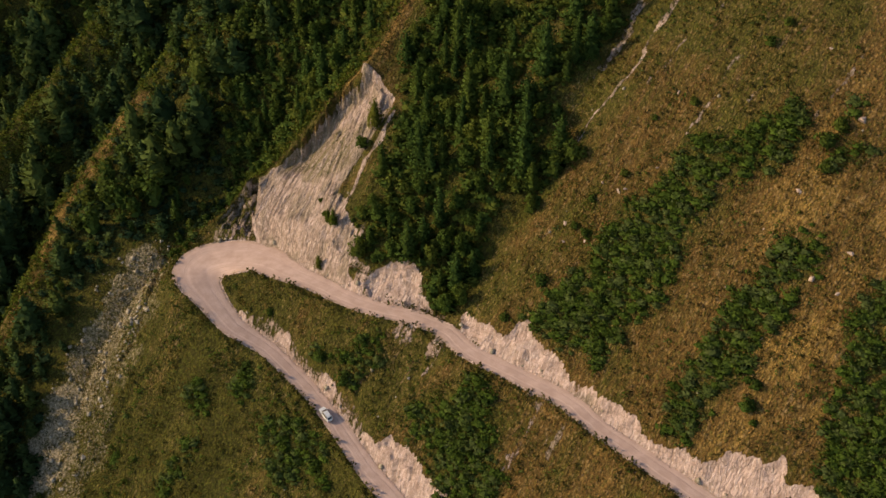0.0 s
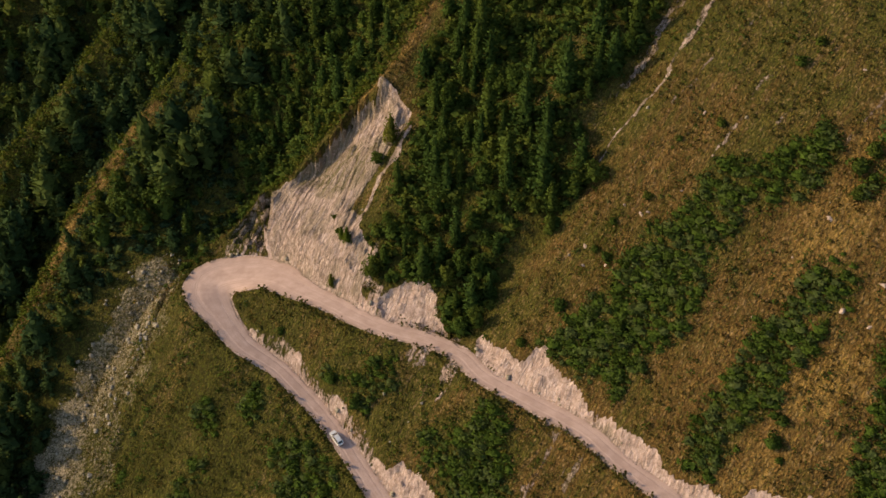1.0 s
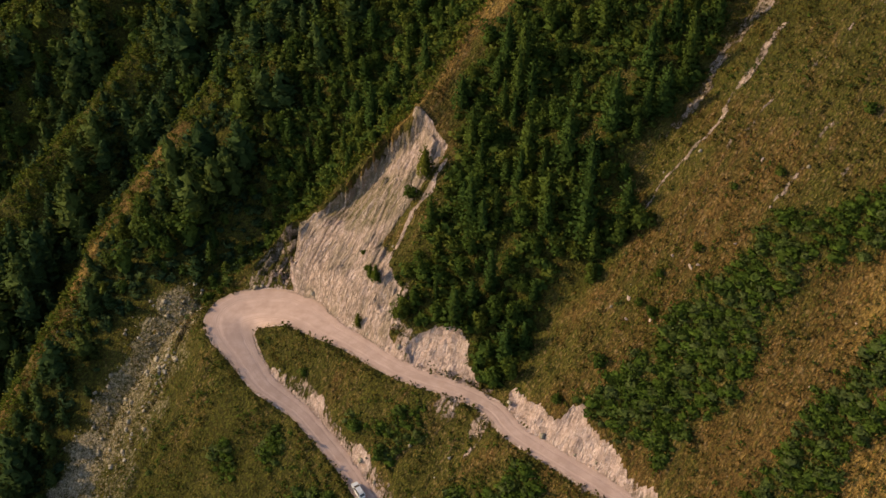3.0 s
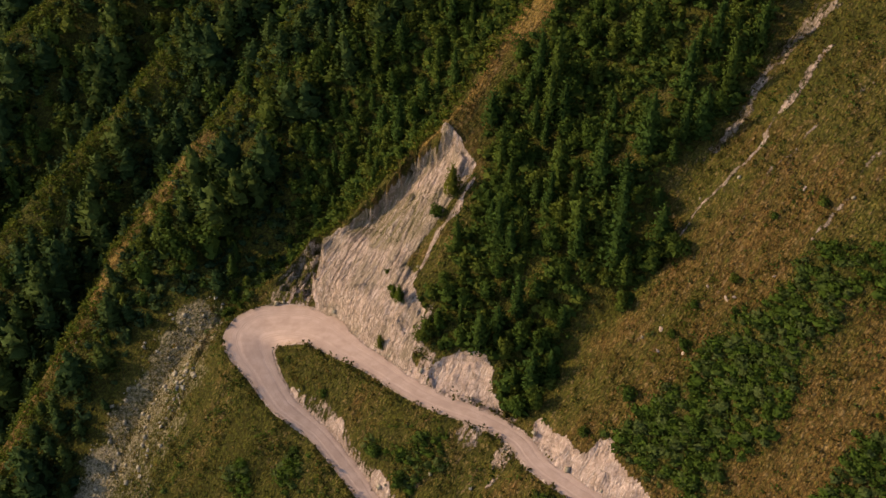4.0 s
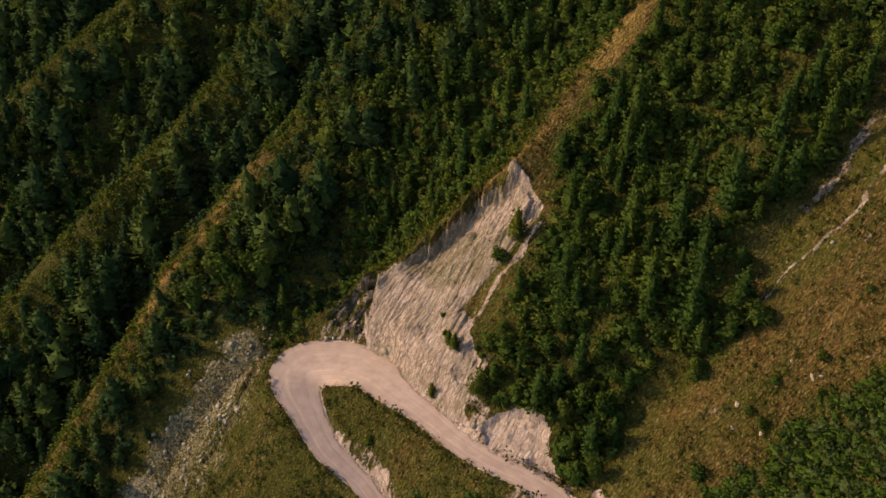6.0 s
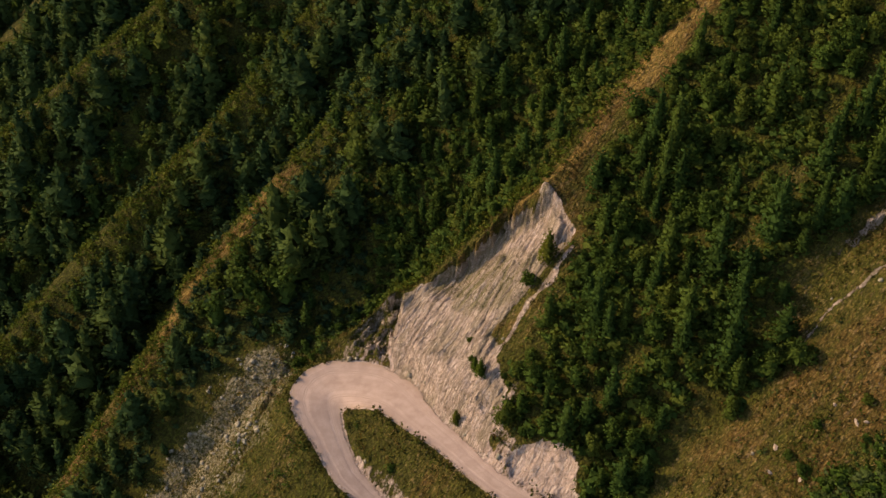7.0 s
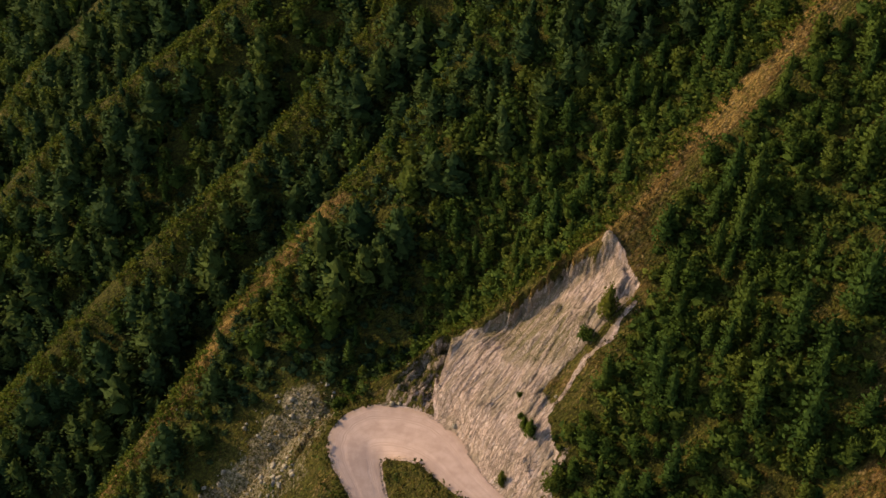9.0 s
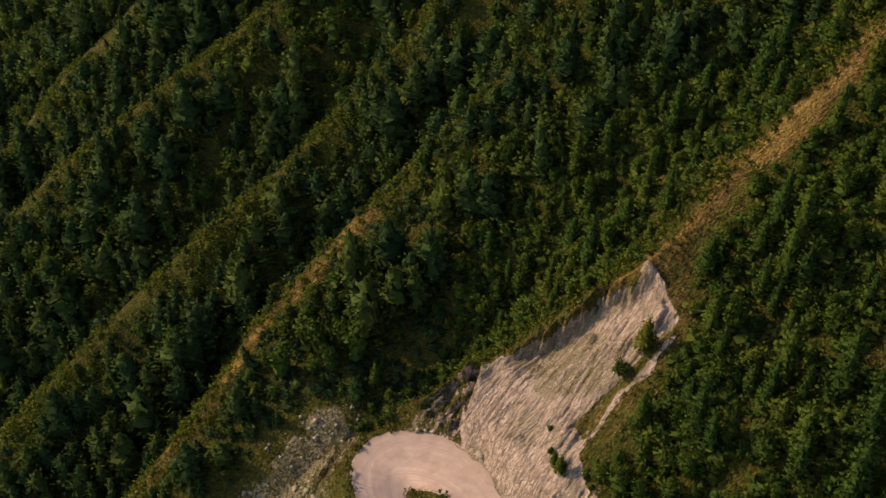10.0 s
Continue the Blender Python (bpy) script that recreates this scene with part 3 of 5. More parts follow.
STREAKS = [  # bare runnels down the open slope
    (4.6, 0.46, [(61.0, 223.4), (56.6, 221.0), (52.6, 217.5), (49.6, 214.1)]), (3.2, 0.43, [(49.6, 214.1), (47.1, 211.1), (44.4, 207.5), (41.8, 204.1), (39.1, 200.9)]),
    (1.7, 0.47, [(60.0, 213.1), (56.4, 209.6), (53.8, 205.5), (50.9, 203.4)]), (1.0, 0.49, [(50.9, 203.4), (48.6, 200.6), (46.3, 196.5), (43.4, 193.8), (40.6, 192.4), (38.7, 190.4)]), (0.8, 0.48, [(38.7, 190.4), (35.4, 189.5), (33.0, 186.7), (30.6, 183.7)]),
    (0.9, 0.44, [(66.8, 186), (64.1, 184.9), (61.7, 182.5), (59, 178.6), (56.7, 176.2), (54, 174)]), (1.5, 0.38, [(58, 198), (54.5, 194.9), (52.6, 193), (48.9, 190.8), (45.9, 188.5)]), (1.3, 0.38, [(78, 210), (69.2, 203.2), (64, 199)]),
    (0.9, 0.36, [(43.9, 183.5), (39.9, 180), (35.9, 177.5)]), (0.9, 0.36, [(70, 178), (66, 174.5), (62, 171)]), (1.0, 0.38, [(88, 176), (80, 169), (76, 166)]),
    (2.4, 0.39, [(20.5, 132), (15, 125), (10, 119)]), (2.4, 0.38, [(26, 128), (22.7, 122)]), (1.4, 0.44, [(2.5, 152), (-0.9, 149.4), (-4.7, 147)]),
]
GLADES = [[(22.6, 206.1), (16.8, 198.1), (10.3, 191.6), (2.2, 185.1), (-3.3, 181.3), (-6.8, 176.4)], [(19.1, 179.7), (13.0, 173.6)], [(44, 236), (34, 224), (28, 214)]]  # grassy glades in the wood
MID_SCAR = [(-43.7, 213.2), (-38.6, 218.5), (-26.7, 215.4), (-21.1, 210.8), (-22.7, 205), (-31.2, 202.3), (-37.1, 207.9)]
SIDE_SCAR = [(-22.1, 205.6), (-18, 209.9), (-13.5, 214.5), (-11.5, 210.7), (-17, 203), (-24, 190), (-30.1, 196.7)]
CRAG = [(-65, 201.5), (-61, 206), (-56.5, 209.5), (-52, 211.5)]  # the rock wall beside the foot of the scar, its shade painted dark
# Where the road's banks lie open, and places with thin soil: x, y, reach.
OPEN_BANKS = [  # the last value: how bare the ground is there even above the bank
    (-19.1, 172.6, 5, 0.45), (-26, 180, 8, 0.45), (-17, 138, 2, 0.3), (-27.1, 153.3, 1.8, 0.3), (-9.1, 158, 3, 0.45), (-2, 152.9, 3, 0.45), (19.1, 135.6, 2, 0.45), (-52, 175, 1.4, 0.3), (-40, 165, 1.2, 0.3),
]


def crest_distance(x, y):
    """Distance to the nearest spur crest, whose line wanders."""
    x, y = warped(x, y, 2.2, 18.0, 105)
    best = np.full(np.shape(x), 1e9)
    for k, (height, _, line) in enumerate(CRESTS):
        if height > 0:
            aside = 1.3 if k else 0.0
            best = np.minimum(best, line_distance(x - aside * ACROSS[0], y - aside * ACROSS[1], line))
    return best


def golden(x, y):
    """1 along the spur whose crest carries a broad band of golden grass, 0 away from it."""
    return np.clip(1.6 - line_distance(x, y, CRESTS[1][2]) / 6.0, 0, 1) * (x * UP[0] + y * UP[1] < 142)


def crest_strip(x, y):
    """1 on the open grass along the spurs' crests, 0 away from it."""
    wide = np.clip(0.6 + 0.8 * rough(x, y, 7.0, 61, 3), 0.2, 3) + np.where(x > -16, 1.8, 0) + 3.2 * golden(x, y)
    high = x * UP[0] + y * UP[1]
    broken = np.where(x < -60, np.clip(0.65 + 0.8 * rough(x, y, 9.0, 187, 2) + 0.4 * golden(x, y), 0.1, 1), 1)
    return broken * np.clip(1.6 - crest_distance(x, y) / wide, 0, 1) * np.where(x < -60, np.clip((152 - high) / 12, 0, 1), 1) * np.where((x > -75) & (x < -40) & (y < 216), 0.15, 1)


def woods(x, y):
    """How thickly trees stand, from 0 to 1."""
    edge = 2.5 * rough(x, y, 12.0, 67, 2)
    thick = np.clip((np.maximum(inside(x, y, WOOD_LEFT), inside(x, y, WOOD_RIGHT)) + edge) / 3.0, 0, 1)
    high = x * UP[0] + y * UP[1]
    overgrown = np.where(x < -60, np.clip((high - 142) / 14, 0, 1), 0)
    by_scar = np.clip(1.5 - line_distance(x, y, CRESTS[0][2][:4]) / 8.0, 0, 1)
    open_strip = np.clip(crest_distance(x, y) * np.where(x > -14, 1.5, 2.4 - 1.45 * golden(x, y) + 1.4 * by_scar) / 4.0 - 1.0 + 0.5 * rough(x, y, 6.0, 69, 2) + overgrown, 0, 1)
    glade = np.min([line_distance(x, y, line) for line in GLADES], axis=0)
    return thick * open_strip * np.clip(glade / 2.2 - 0.55 + 0.7 * rough(x, y, 5.0, 185, 2), 0.12, 1)


def thickets(x, y):
    """How thickly tall shrubs stand on the open slopes."""
    edge = 3.2 * rough(x, y, 8.0, 71, 4)
    best = np.full(np.shape(x), -1e9)
    for outline in THICKETS:
        best = np.maximum(best, inside(x, y, outline))
    return np.clip((best + edge + 0.5) / 4.5, 0, 1)


def bareness(x, y, cut, past):
    laid = np.zeros(np.shape(x))
    over = np.zeros(np.shape(x))
    ragged = 0.35 * rough(x, y, 4.0, 119, 3)
    for a, b, reach, strength in OPEN_BANKS:
        near = np.clip(1.5 + ragged - np.hypot(x - a, y - b) / reach, 0, 1)
        laid, over = np.maximum(laid, near), np.maximum(over, strength * near)
    scar = np.clip(inside(x, y, SCAR) / 1.5 + 0.5, 0, 1)
    grown = np.maximum(np.clip(inside(x, y, MID_SCAR) / 3, 0, 1) * 0.40, np.clip(inside(x, y, SIDE_SCAR) / 2, 0, 1) * 0.66)
    best = np.clip((cut - 0.4) / 1.0, 0, 1) * np.clip(0.42 + laid + scar, 0, 1) * (1 - grown)
    best = np.maximum(best, over)
    best = np.maximum(best, np.clip(in_banks(x, y) / 0.5 + 0.2, 0, 1))
    x, y = warped(x, y, 0.7, 4.0)
    thin = np.clip(1.0 + 0.25 * rough(x, y, 3.4, 107, 4), 0.88, 1.2)
    for wide, open_soil, line in STREAKS:
        best = np.maximum(best, 0.30 * np.clip(1.6 - line_distance(x, y, line) / (3.2 * wide), 0, 1))
        best = np.maximum(best, np.clip(1.25 - line_distance(x, y, line) / (wide * (1 + 0.4 * rough(x, y, 5.0, 109, 2))), 0, 1) * open_soil * thin)
    best = np.maximum(best, np.clip(1.1 + 0.3 * rough(x, y, 2.0, 191, 3) - line_distance(x, y, STRIP) / 0.85, 0, 0.8))
    best = np.maximum(best, np.clip(1.3 - line_distance(x, y, PALE_RIDGE) / 1.5, 0, 1))
    return np.maximum(best, np.clip(0.6 - past / 1.0, 0, 0.7))


def axis(parts):
    """Places along one side of the grid: (from, to, step) stretches, and wider and wider steps beyond."""
    core = np.concatenate([np.arange(a, b, step) for a, b, step in parts])
    out = 1.5 * 1.16 ** np.arange(1, 43)
    out = np.cumsum(out)
    return np.concatenate([core[0] - out[::-1], core, core[-1] + out])


def build_ground():
    xs = axis([(-335, -130, 2.6), (-130, -100, 0.9), (-100, -57, 0.5), (-57, -8, 0.32), (-8, 72, 0.6), (72, 112, 0.9)])
    ys = axis([(86, 172, 0.65), (172, 224, 0.32), (224, 270, 0.9), (270, 400, 2.2)])
    x, y = np.meshgrid(xs, ys)
    g, cut, past = ground(x, y)
    g = g - 0.10 * np.clip((0.25 - past) / 0.8, 0, 1)
    wood = woods(x, y)
    s, u = x * ACROSS[0] + y * ACROSS[1], x * UP[0] + y * UP[1]
    bands = 0.20 * rough(s / 9.0 + 0.35 * rough(x, y, 20.0, 127, 2), u / 34.0, 1.0, 129, 3) + 0.18 * rough(x, y, 9.0, 131, 3)
    lower = np.clip((x - 40) / 20, 0, 1) * np.clip((170 - y) / 20, 0, 1)
    glade = np.min([line_distance(x, y, line) for line in GLADES], axis=0)
    dry = -0.30 * np.clip(1.6 - glade / 5.0, 0, 1) + np.interp(x, [-60, -20, 15, 40], [-0.16, 0.06, 0.34, 0.40]) - 0.24 * np.clip((x - 25) / 15, 0, 1) * np.clip((y - 178) / 14, 0, 1) - 0.12 * np.clip((x - 52) / 10, 0, 1) * np.clip((y - 148) / 12, 0, 1) + np.where(x < -55, 0.20 + 0.75 * golden(x, y), 0.70) * crest_strip(x, y) - 0.85 * wood - 0.42 * np.clip(thickets(x, y) * 1.5, 0, 1) + bands + 0.16 * lower + 0.13 * np.clip((x - 5) / 10, 0, 1) * np.clip((188 - y) / 16, 0, 1)
    stone = np.clip((inside(x, y, SCREE) + 3 * rough(x, y, 9.0, 73, 3)) / 4, 0, 1) * 0.45
    stone = np.maximum(stone, 0.48 * np.clip(1.4 - line_distance(x, y, [(-88, 199), (-81, 201), (-77, 197.5), (-78.5, 189)]) / 3.5 + 0.4 * rough(x, y, 3.0, 195, 3), 0, 1))
    stone = np.maximum(stone, 0.38 * np.clip(1.4 - line_distance(x, y, LEDGE) / 8.0 + 0.4 * rough(x, y, 4.0, 193, 3), 0, 1))
    stone = np.maximum(stone, np.clip((inside(x, y, PALE_SCREE) + 2 * rough(x, y, 5.0, 123, 3)) / 4, 0, 1) * 0.54)
    moss = np.maximum(np.clip(inside(x, y, MID_SCAR) / 4 + 0.5 * rough(x, y, 5.0, 117, 2) + 0.6, 0, 1) * (inside(x, y, MID_SCAR) > -2), np.clip(inside(x, y, SIDE_SCAR) / 2, 0, 1))
    # Shade below the scar's rim, put into the tint.
    moss = np.maximum(moss, np.clip(1.2 - line_distance(x, y, SCAR_RIM) / 3.0, 0, 0.75))
    moss = moss * np.clip(line_distance(x, y, STRIP) / 1.5 - 0.1, 0, 1)
    for wide, _, line in STREAKS:
        moss = np.maximum(moss, 0.28 * (line_distance(x, y, line) < 7) * (x > 20))
    moss = np.maximum(moss, 0.14 * (inside(x, y, SCAR) > 0))
    # Shade on the crag wall, darkened through the same tint.
    moss = np.maximum(moss, np.clip(1.3 - line_distance(x, y, CRAG) / 3.2, 0, 0.95))
    nx, ny = len(xs), len(ys)
    i = np.arange(nx * ny).reshape(ny, nx)
    faces = np.stack([i[:-1, :-1], i[:-1, 1:], i[1:, 1:], i[1:, :-1]], -1).reshape(-1, 4)
    verts = np.stack([x, y, g], -1).reshape(-1, 3)
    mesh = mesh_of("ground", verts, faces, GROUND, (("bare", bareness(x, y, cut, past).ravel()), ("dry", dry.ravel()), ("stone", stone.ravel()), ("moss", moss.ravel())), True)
    return tagged(new("ground", mesh), "steep grassy mountainside with spurs and pale earth cuts", "hillside", kind="structure")


def build_road():
    """The gravel surface, on a fine grid, ragged along its verges."""
    step = 0.42
    xs, ys = np.arange(-76, 78, step), np.arange(80, 202, step)
    x, y = np.meshgrid(xs, ys)
    past, level, _, _ = road_reach(x, y)
    wide = np.zeros(np.shape(x))
    near = np.full(np.shape(x), 1e9)
    for (ax, ay, _, aw), (bx, by, _, bw) in zip(ROAD, ROAD[1:]):
        dx, dy = bx - ax, by - ay
        f = np.clip(((x - ax) * dx + (y - ay) * dy) / (dx * dx + dy * dy), 0, 1)
        w = aw + f * (bw - aw)
        d = np.hypot(x - ax - f * dx, y - ay - f * dy)
        wide = np.where(d - w < near, w, wide)
        near = np.minimum(near, d - w)
    lane = 1 + near / wide
    keep = past + 0.45 * rough(x, y, 3.0, 79, 3) < 0.15
    z = ground(x, y)[0] + 0.03
    nx, ny = len(xs), len(ys)
    i = np.arange(nx * ny).reshape(ny, nx)
    ok = keep[:-1, :-1] & keep[:-1, 1:] & keep[1:, 1:] & keep[1:, :-1]
    faces = np.stack([i[:-1, :-1], i[:-1, 1:], i[1:, 1:], i[1:, :-1]], -1)[ok]
    used, faces = np.unique(faces, return_inverse=True)
    verts = np.stack([x, y, z], -1).reshape(-1, 3)[used]
    mesh = mesh_of("road", verts, faces.reshape(-1, 4), DIRT, (("lane", lane.ravel()[used]),), True)
    return tagged(new("road", mesh), "pale dusty gravel road with a hairpin bend", "road", kind="structure")


build_ground()
build_road()


# ---- plants ----
RNG = np.random.default_rng(7)


def kites(places, out, size, lean=0.5, rng=RNG):
    """Small kite-shaped clumps of leaves at the places, pointing roughly outwards: corners, faces and soft normals."""
    n = len(places)
    along = out + lean * rng.normal(size=(n, 3))
    along /= np.linalg.norm(along, axis=1, keepdims=True) + 1e-9
    side = np.cross(along, rng.normal(size=(n, 3)))
    side /= np.linalg.norm(side, axis=1, keepdims=True) + 1e-9
    size = (size * rng.uniform(0.65, 1.35, n))[:, None]
    tips = np.stack([places - 0.55 * along * size, places + 0.42 * side * size, places + 0.75 * along * size, places - 0.42 * side * size], 1)
    face = out / (np.linalg.norm(out, axis=1, keepdims=True) + 1e-9) + 0.14 * rng.normal(size=(n, 3))
    face /= np.linalg.norm(face, axis=1, keepdims=True) + 1e-9
    turned = np.einsum("ij,ij->i", np.cross(tips[:, 2] - tips[:, 0], tips[:, 3] - tips[:, 1]), face) < 0
    tips[turned] = tips[turned][:, ::-1]
    return tips.reshape(-1, 3), np.arange(4 * n).reshape(-1, 4), np.repeat(face, 4, 0)


def inner_mass(rng, radius, rise, base, sides, rings, lumps=0.16, tip=0.04):
    """The dense inside of a crown: overlapping sprays round a lumpy body; radius gives its half-width at each share of its rise."""
    turn = np.arange(sides) * 2 * np.pi / sides
    verts, out = [], []
    for k in range(rings + 1):
        f = k / rings
        r = radius(f) * (1 + lumps * rng.normal(size=sides)) + (0 if k < rings else tip)
        way = turn + 0.5 * (k % 2) * 2 * np.pi / sides
        verts.append(np.stack([r * np.cos(way), r * np.sin(way), np.full(sides, base + rise * f) + 0.25 * lumps * rise / rings * rng.normal(size=sides)], 1))
        lean = radius(max(f - 0.1, 0)) - radius(min(f + 0.1, 1))
        out.append(np.stack([np.cos(way), np.sin(way), np.full(sides, lean / (0.2 * rise) + 0.25)], 1))
    i = np.arange(sides)
    j = (i + 1) % sides
    faces = np.concatenate([np.stack([k * sides + i, k * sides + j, (k + 1) * sides + j, (k + 1) * sides + i], 1) for k in range(rings)])
    corners = np.concatenate(verts)[faces]
    middle = corners.mean(1, keepdims=True)
    spray = np.concatenate(out)[faces].mean(1) + 0.5 * rng.normal(size=(len(faces), 3))
    spray = spray / np.linalg.norm(spray, axis=1, keepdims=True)
    tilt = np.einsum("ijk,ik->ij", corners - middle, 0.5 * rng.normal(size=(len(faces), 3)))
    corners = middle + 1.2 * (corners - middle) + 0.8 * tilt[..., None] * spray[:, None]
    return corners.reshape(-1, 3), np.arange(4 * len(faces)).reshape(-1, 4), np.repeat(spray, 4, axis=0)


def merged(a, b):
    """Two shapes (corners, faces, normals) as one."""
    return np.concatenate([a[0], b[0]]), np.concatenate([a[1], b[1] + len(a[0])]), np.concatenate([a[2], b[2]])


def conifer_shape(rng, height, spread, count, size):
    """Leaf clumps of a conifer: boughs in uneven whorls that droop, shorter towards the top."""
    t = 1 - np.sqrt(rng.uniform(0, 1, count))
    whorl = np.round(t * 13) / 13 * 0.6 + t * 0.4
    turn = rng.uniform(0, 2 * np.pi, count)
    phase = rng.uniform(0, 6, 3)
    lobes = 1 + 0.32 * np.sin(3 * turn + 9 * whorl + phase[0]) + 0.18 * np.sin(5 * turn + phase[1] + 17 * whorl)
    radius = spread * ((1 - whorl) ** 0.55 * 0.93 + 0.06) * lobes * np.where(whorl < 0.08, 0.8, 1.0)
    r = radius * rng.uniform(0.45, 1.0, count) ** 0.5
    z = height * (0.06 + 0.94 * whorl) - 0.25 * r + rng.normal(0, 0.12, count)
    out = np.stack([np.cos(turn), np.sin(turn), np.full(count, 0.35) + 0.6 * whorl], 1)
    leaves = kites(np.stack([r * np.cos(turn), r * np.sin(turn), z], 1), out, size, 0.45, rng)
    sides, rings = (12, 15) if count > 400 else (9, 11)
    heart = inner_mass(rng, lambda f: (0.52 if count > 400 else 0.6) * spread * ((1 - f) ** 0.6 * 0.93 + 0.03) * min(1, 0.55 + 3 * f), height * 0.84, height * 0.05, sides, rings, 0.3)
    return merged(heart, leaves)


def leafy_shape(rng, height, spread, count, size, base=0.12, up=0.25):
    """A broad crown: several uneven lobes with gaps between them, made of clumps of leaves."""
    k = max(3, int(4 + spread * 1.5))
    turn = rng.uniform(0, 2 * np.pi, k)
    reach = spread * rng.uniform(0.15, 0.62, k)
    centre = np.stack([reach * np.cos(turn), reach * np.sin(turn), height * rng.uniform(base + 0.2, 0.78, k)], 1)
    girth = spread * rng.uniform(0.38, 0.62, k)
    flat = min(1.0, 0.55 * height / spread)
    pick = rng.integers(0, k, count)
    way = rng.normal(size=(count, 3))
    way[:, 2] = np.abs(way[:, 2]) - 0.35
    way /= np.linalg.norm(way, axis=1, keepdims=True)
    far = girth[pick] * rng.uniform(0.55, 1.05, count) ** 0.5
    p = centre[pick] + way * far[:, None] * np.array([1, 1, flat])
    p[:, 2] = np.clip(p[:, 2], height * base * 0.5, None)
    leaves = kites(p, way + np.array([0, 0, up]), size, 0.6, rng)
    if count < 18:
        return leaves
    sides, rings = (12, 9) if count > 300 else (9, 5) if count > 60 else (8, 4) if count > 30 else (6, 3)
    heart = inner_mass(rng, lambda f: 0.47 * spread * math.sqrt(max(0.02, 1 - (1.15 * f - 0.15) ** 2)), height * (0.66 - base), height * base, sides, rings, 0.3)
    return merged(heart, leaves)


def trunk_mesh(rng, name, height, thick, limbs):
    """A tapered trunk, a little crooked, with tapered limbs."""
    bm = bmesh.new()

    def tube(a, b, ra, rb, sides=6):
        a, b = Vector(a), Vector(b)
        turn = (b - a).to_track_quat("Z", "Y").to_matrix().to_4x4()
        bmesh.ops.create_cone(bm, cap_ends=True, segments=sides, radius1=ra, radius2=rb, depth=(b - a).length, matrix=Matrix.Translation((a + b) / 2) @ turn)

    bend = rng.normal(0, 0.02 * height, (5, 2))
    knots = [(0, 0, -0.5)] + [(bend[k][0] * k / 4, bend[k][1] * k / 4, height * 0.86 * (k + 1) / 5) for k in range(5)]
    for k in range(5):
        tube(knots[k], knots[k + 1], thick * (1 - 0.19 * k), thick * (1 - 0.19 * (k + 1)))
    for k in range(limbs):
        f = rng.uniform(0.25, 0.85)
        at = Vector(knots[min(4, int(f * 5))])
        turn, far = rng.uniform(0, 6.28), height * 0.22 * (1.1 - f)
        tube(at, at + Vector((math.cos(turn) * far, math.sin(turn) * far, far * 0.5)), thick * 0.3, thick * 0.08, 4)
    mesh = bpy.data.meshes.new(name)
    bm.to_mesh(mesh)
    bm.free()
    mesh.materials.append(BARK)
    return mesh


def part(name, mesh, parent, label=""):
    ob = new(name, mesh)
    ob.parent = parent
    return tagged(ob, label) if label else ob


def make_tree(kind, rng, height, spread, count, size):
    root = new(kind)
    shape, leaves = (conifer_shape, SUNLIT_NEEDLES) if kind == "conifer_tree" else (leafy_shape, LEAVES)
    part("trunk", trunk_mesh(rng, "trunk", height * 0.85, 0.011 * height + 0.03, 6), root)
    v, f, soft = shape(rng, height, spread, count, size)
    part("crown", mesh_of("crown", v, f, leaves, normals=soft), root)
    return root


def scatter(count, box, density, rng):
    """Random places in a box of the plan, kept where the density allows."""
    x, y = rng.uniform(box[0], box[1], count), rng.uniform(box[2], box[3], count)
    ok = rng.uniform(0, 1, count) < density(x, y)
    return x[ok], y[ok]


def spaced(x, y, gap):
    """Drops places that crowd an earlier one."""
    seen, keep = {}, []
    for k, (a, b) in enumerate(zip(x, y)):
        i, j = int(a // gap), int(b // gap)
        near = [q for di in (-1, 0, 1) for dj in (-1, 0, 1) for q in seen.get((i + di, j + dj), ())]
        if all((a - c) ** 2 + (b - d) ** 2 > gap * gap for c, d in near):
            seen.setdefault((i, j), []).append((a, b))
            keep.append(k)
    return x[keep], y[keep]


def joined(name, shapes, places, material, label, category, rng, tilt=0.06):
    """Many plants as one mesh: each place (x, y, z, scale, wide) takes one of the shapes, turned at random."""
    verts, faces, soft, cast, at = [], [], [], [], 0
    for x, y, z, scale, wide in places:
        v, f, n = shapes[rng.integers(len(shapes))]
        a = rng.uniform(0, 6.28)
        c, s = math.cos(a), math.sin(a)
        lean = rng.normal(0, tilt, 2)
        q = np.empty_like(v)
        q[:, 2] = v[:, 2] * scale
        q[:, 0] = (v[:, 0] * c - v[:, 1] * s) * scale * wide + lean[0] * q[:, 2] + x
        q[:, 1] = (v[:, 0] * s + v[:, 1] * c) * scale * wide + lean[1] * q[:, 2] + y
        q[:, 2] += z
        soft.append(np.stack([n[:, 0] * c - n[:, 1] * s, n[:, 0] * s + n[:, 1] * c, n[:, 2]], 1))
        verts.append(q), faces.append(f + at), cast.append(np.full(len(v), rng.uniform(0, 1)))
        at += len(v)
    mesh = mesh_of(name, np.concatenate(verts), np.concatenate(faces), material, (("cast", np.concatenate(cast)),), normals=np.concatenate(soft))
    return tagged(new(name, mesh), label, category, kind="stuff")


OUT_OF_SIGHT = [  # ground outside the camera's view, where most trees are left out
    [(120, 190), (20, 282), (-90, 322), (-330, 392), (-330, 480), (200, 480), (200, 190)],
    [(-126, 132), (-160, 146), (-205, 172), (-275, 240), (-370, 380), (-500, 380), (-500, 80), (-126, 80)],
]

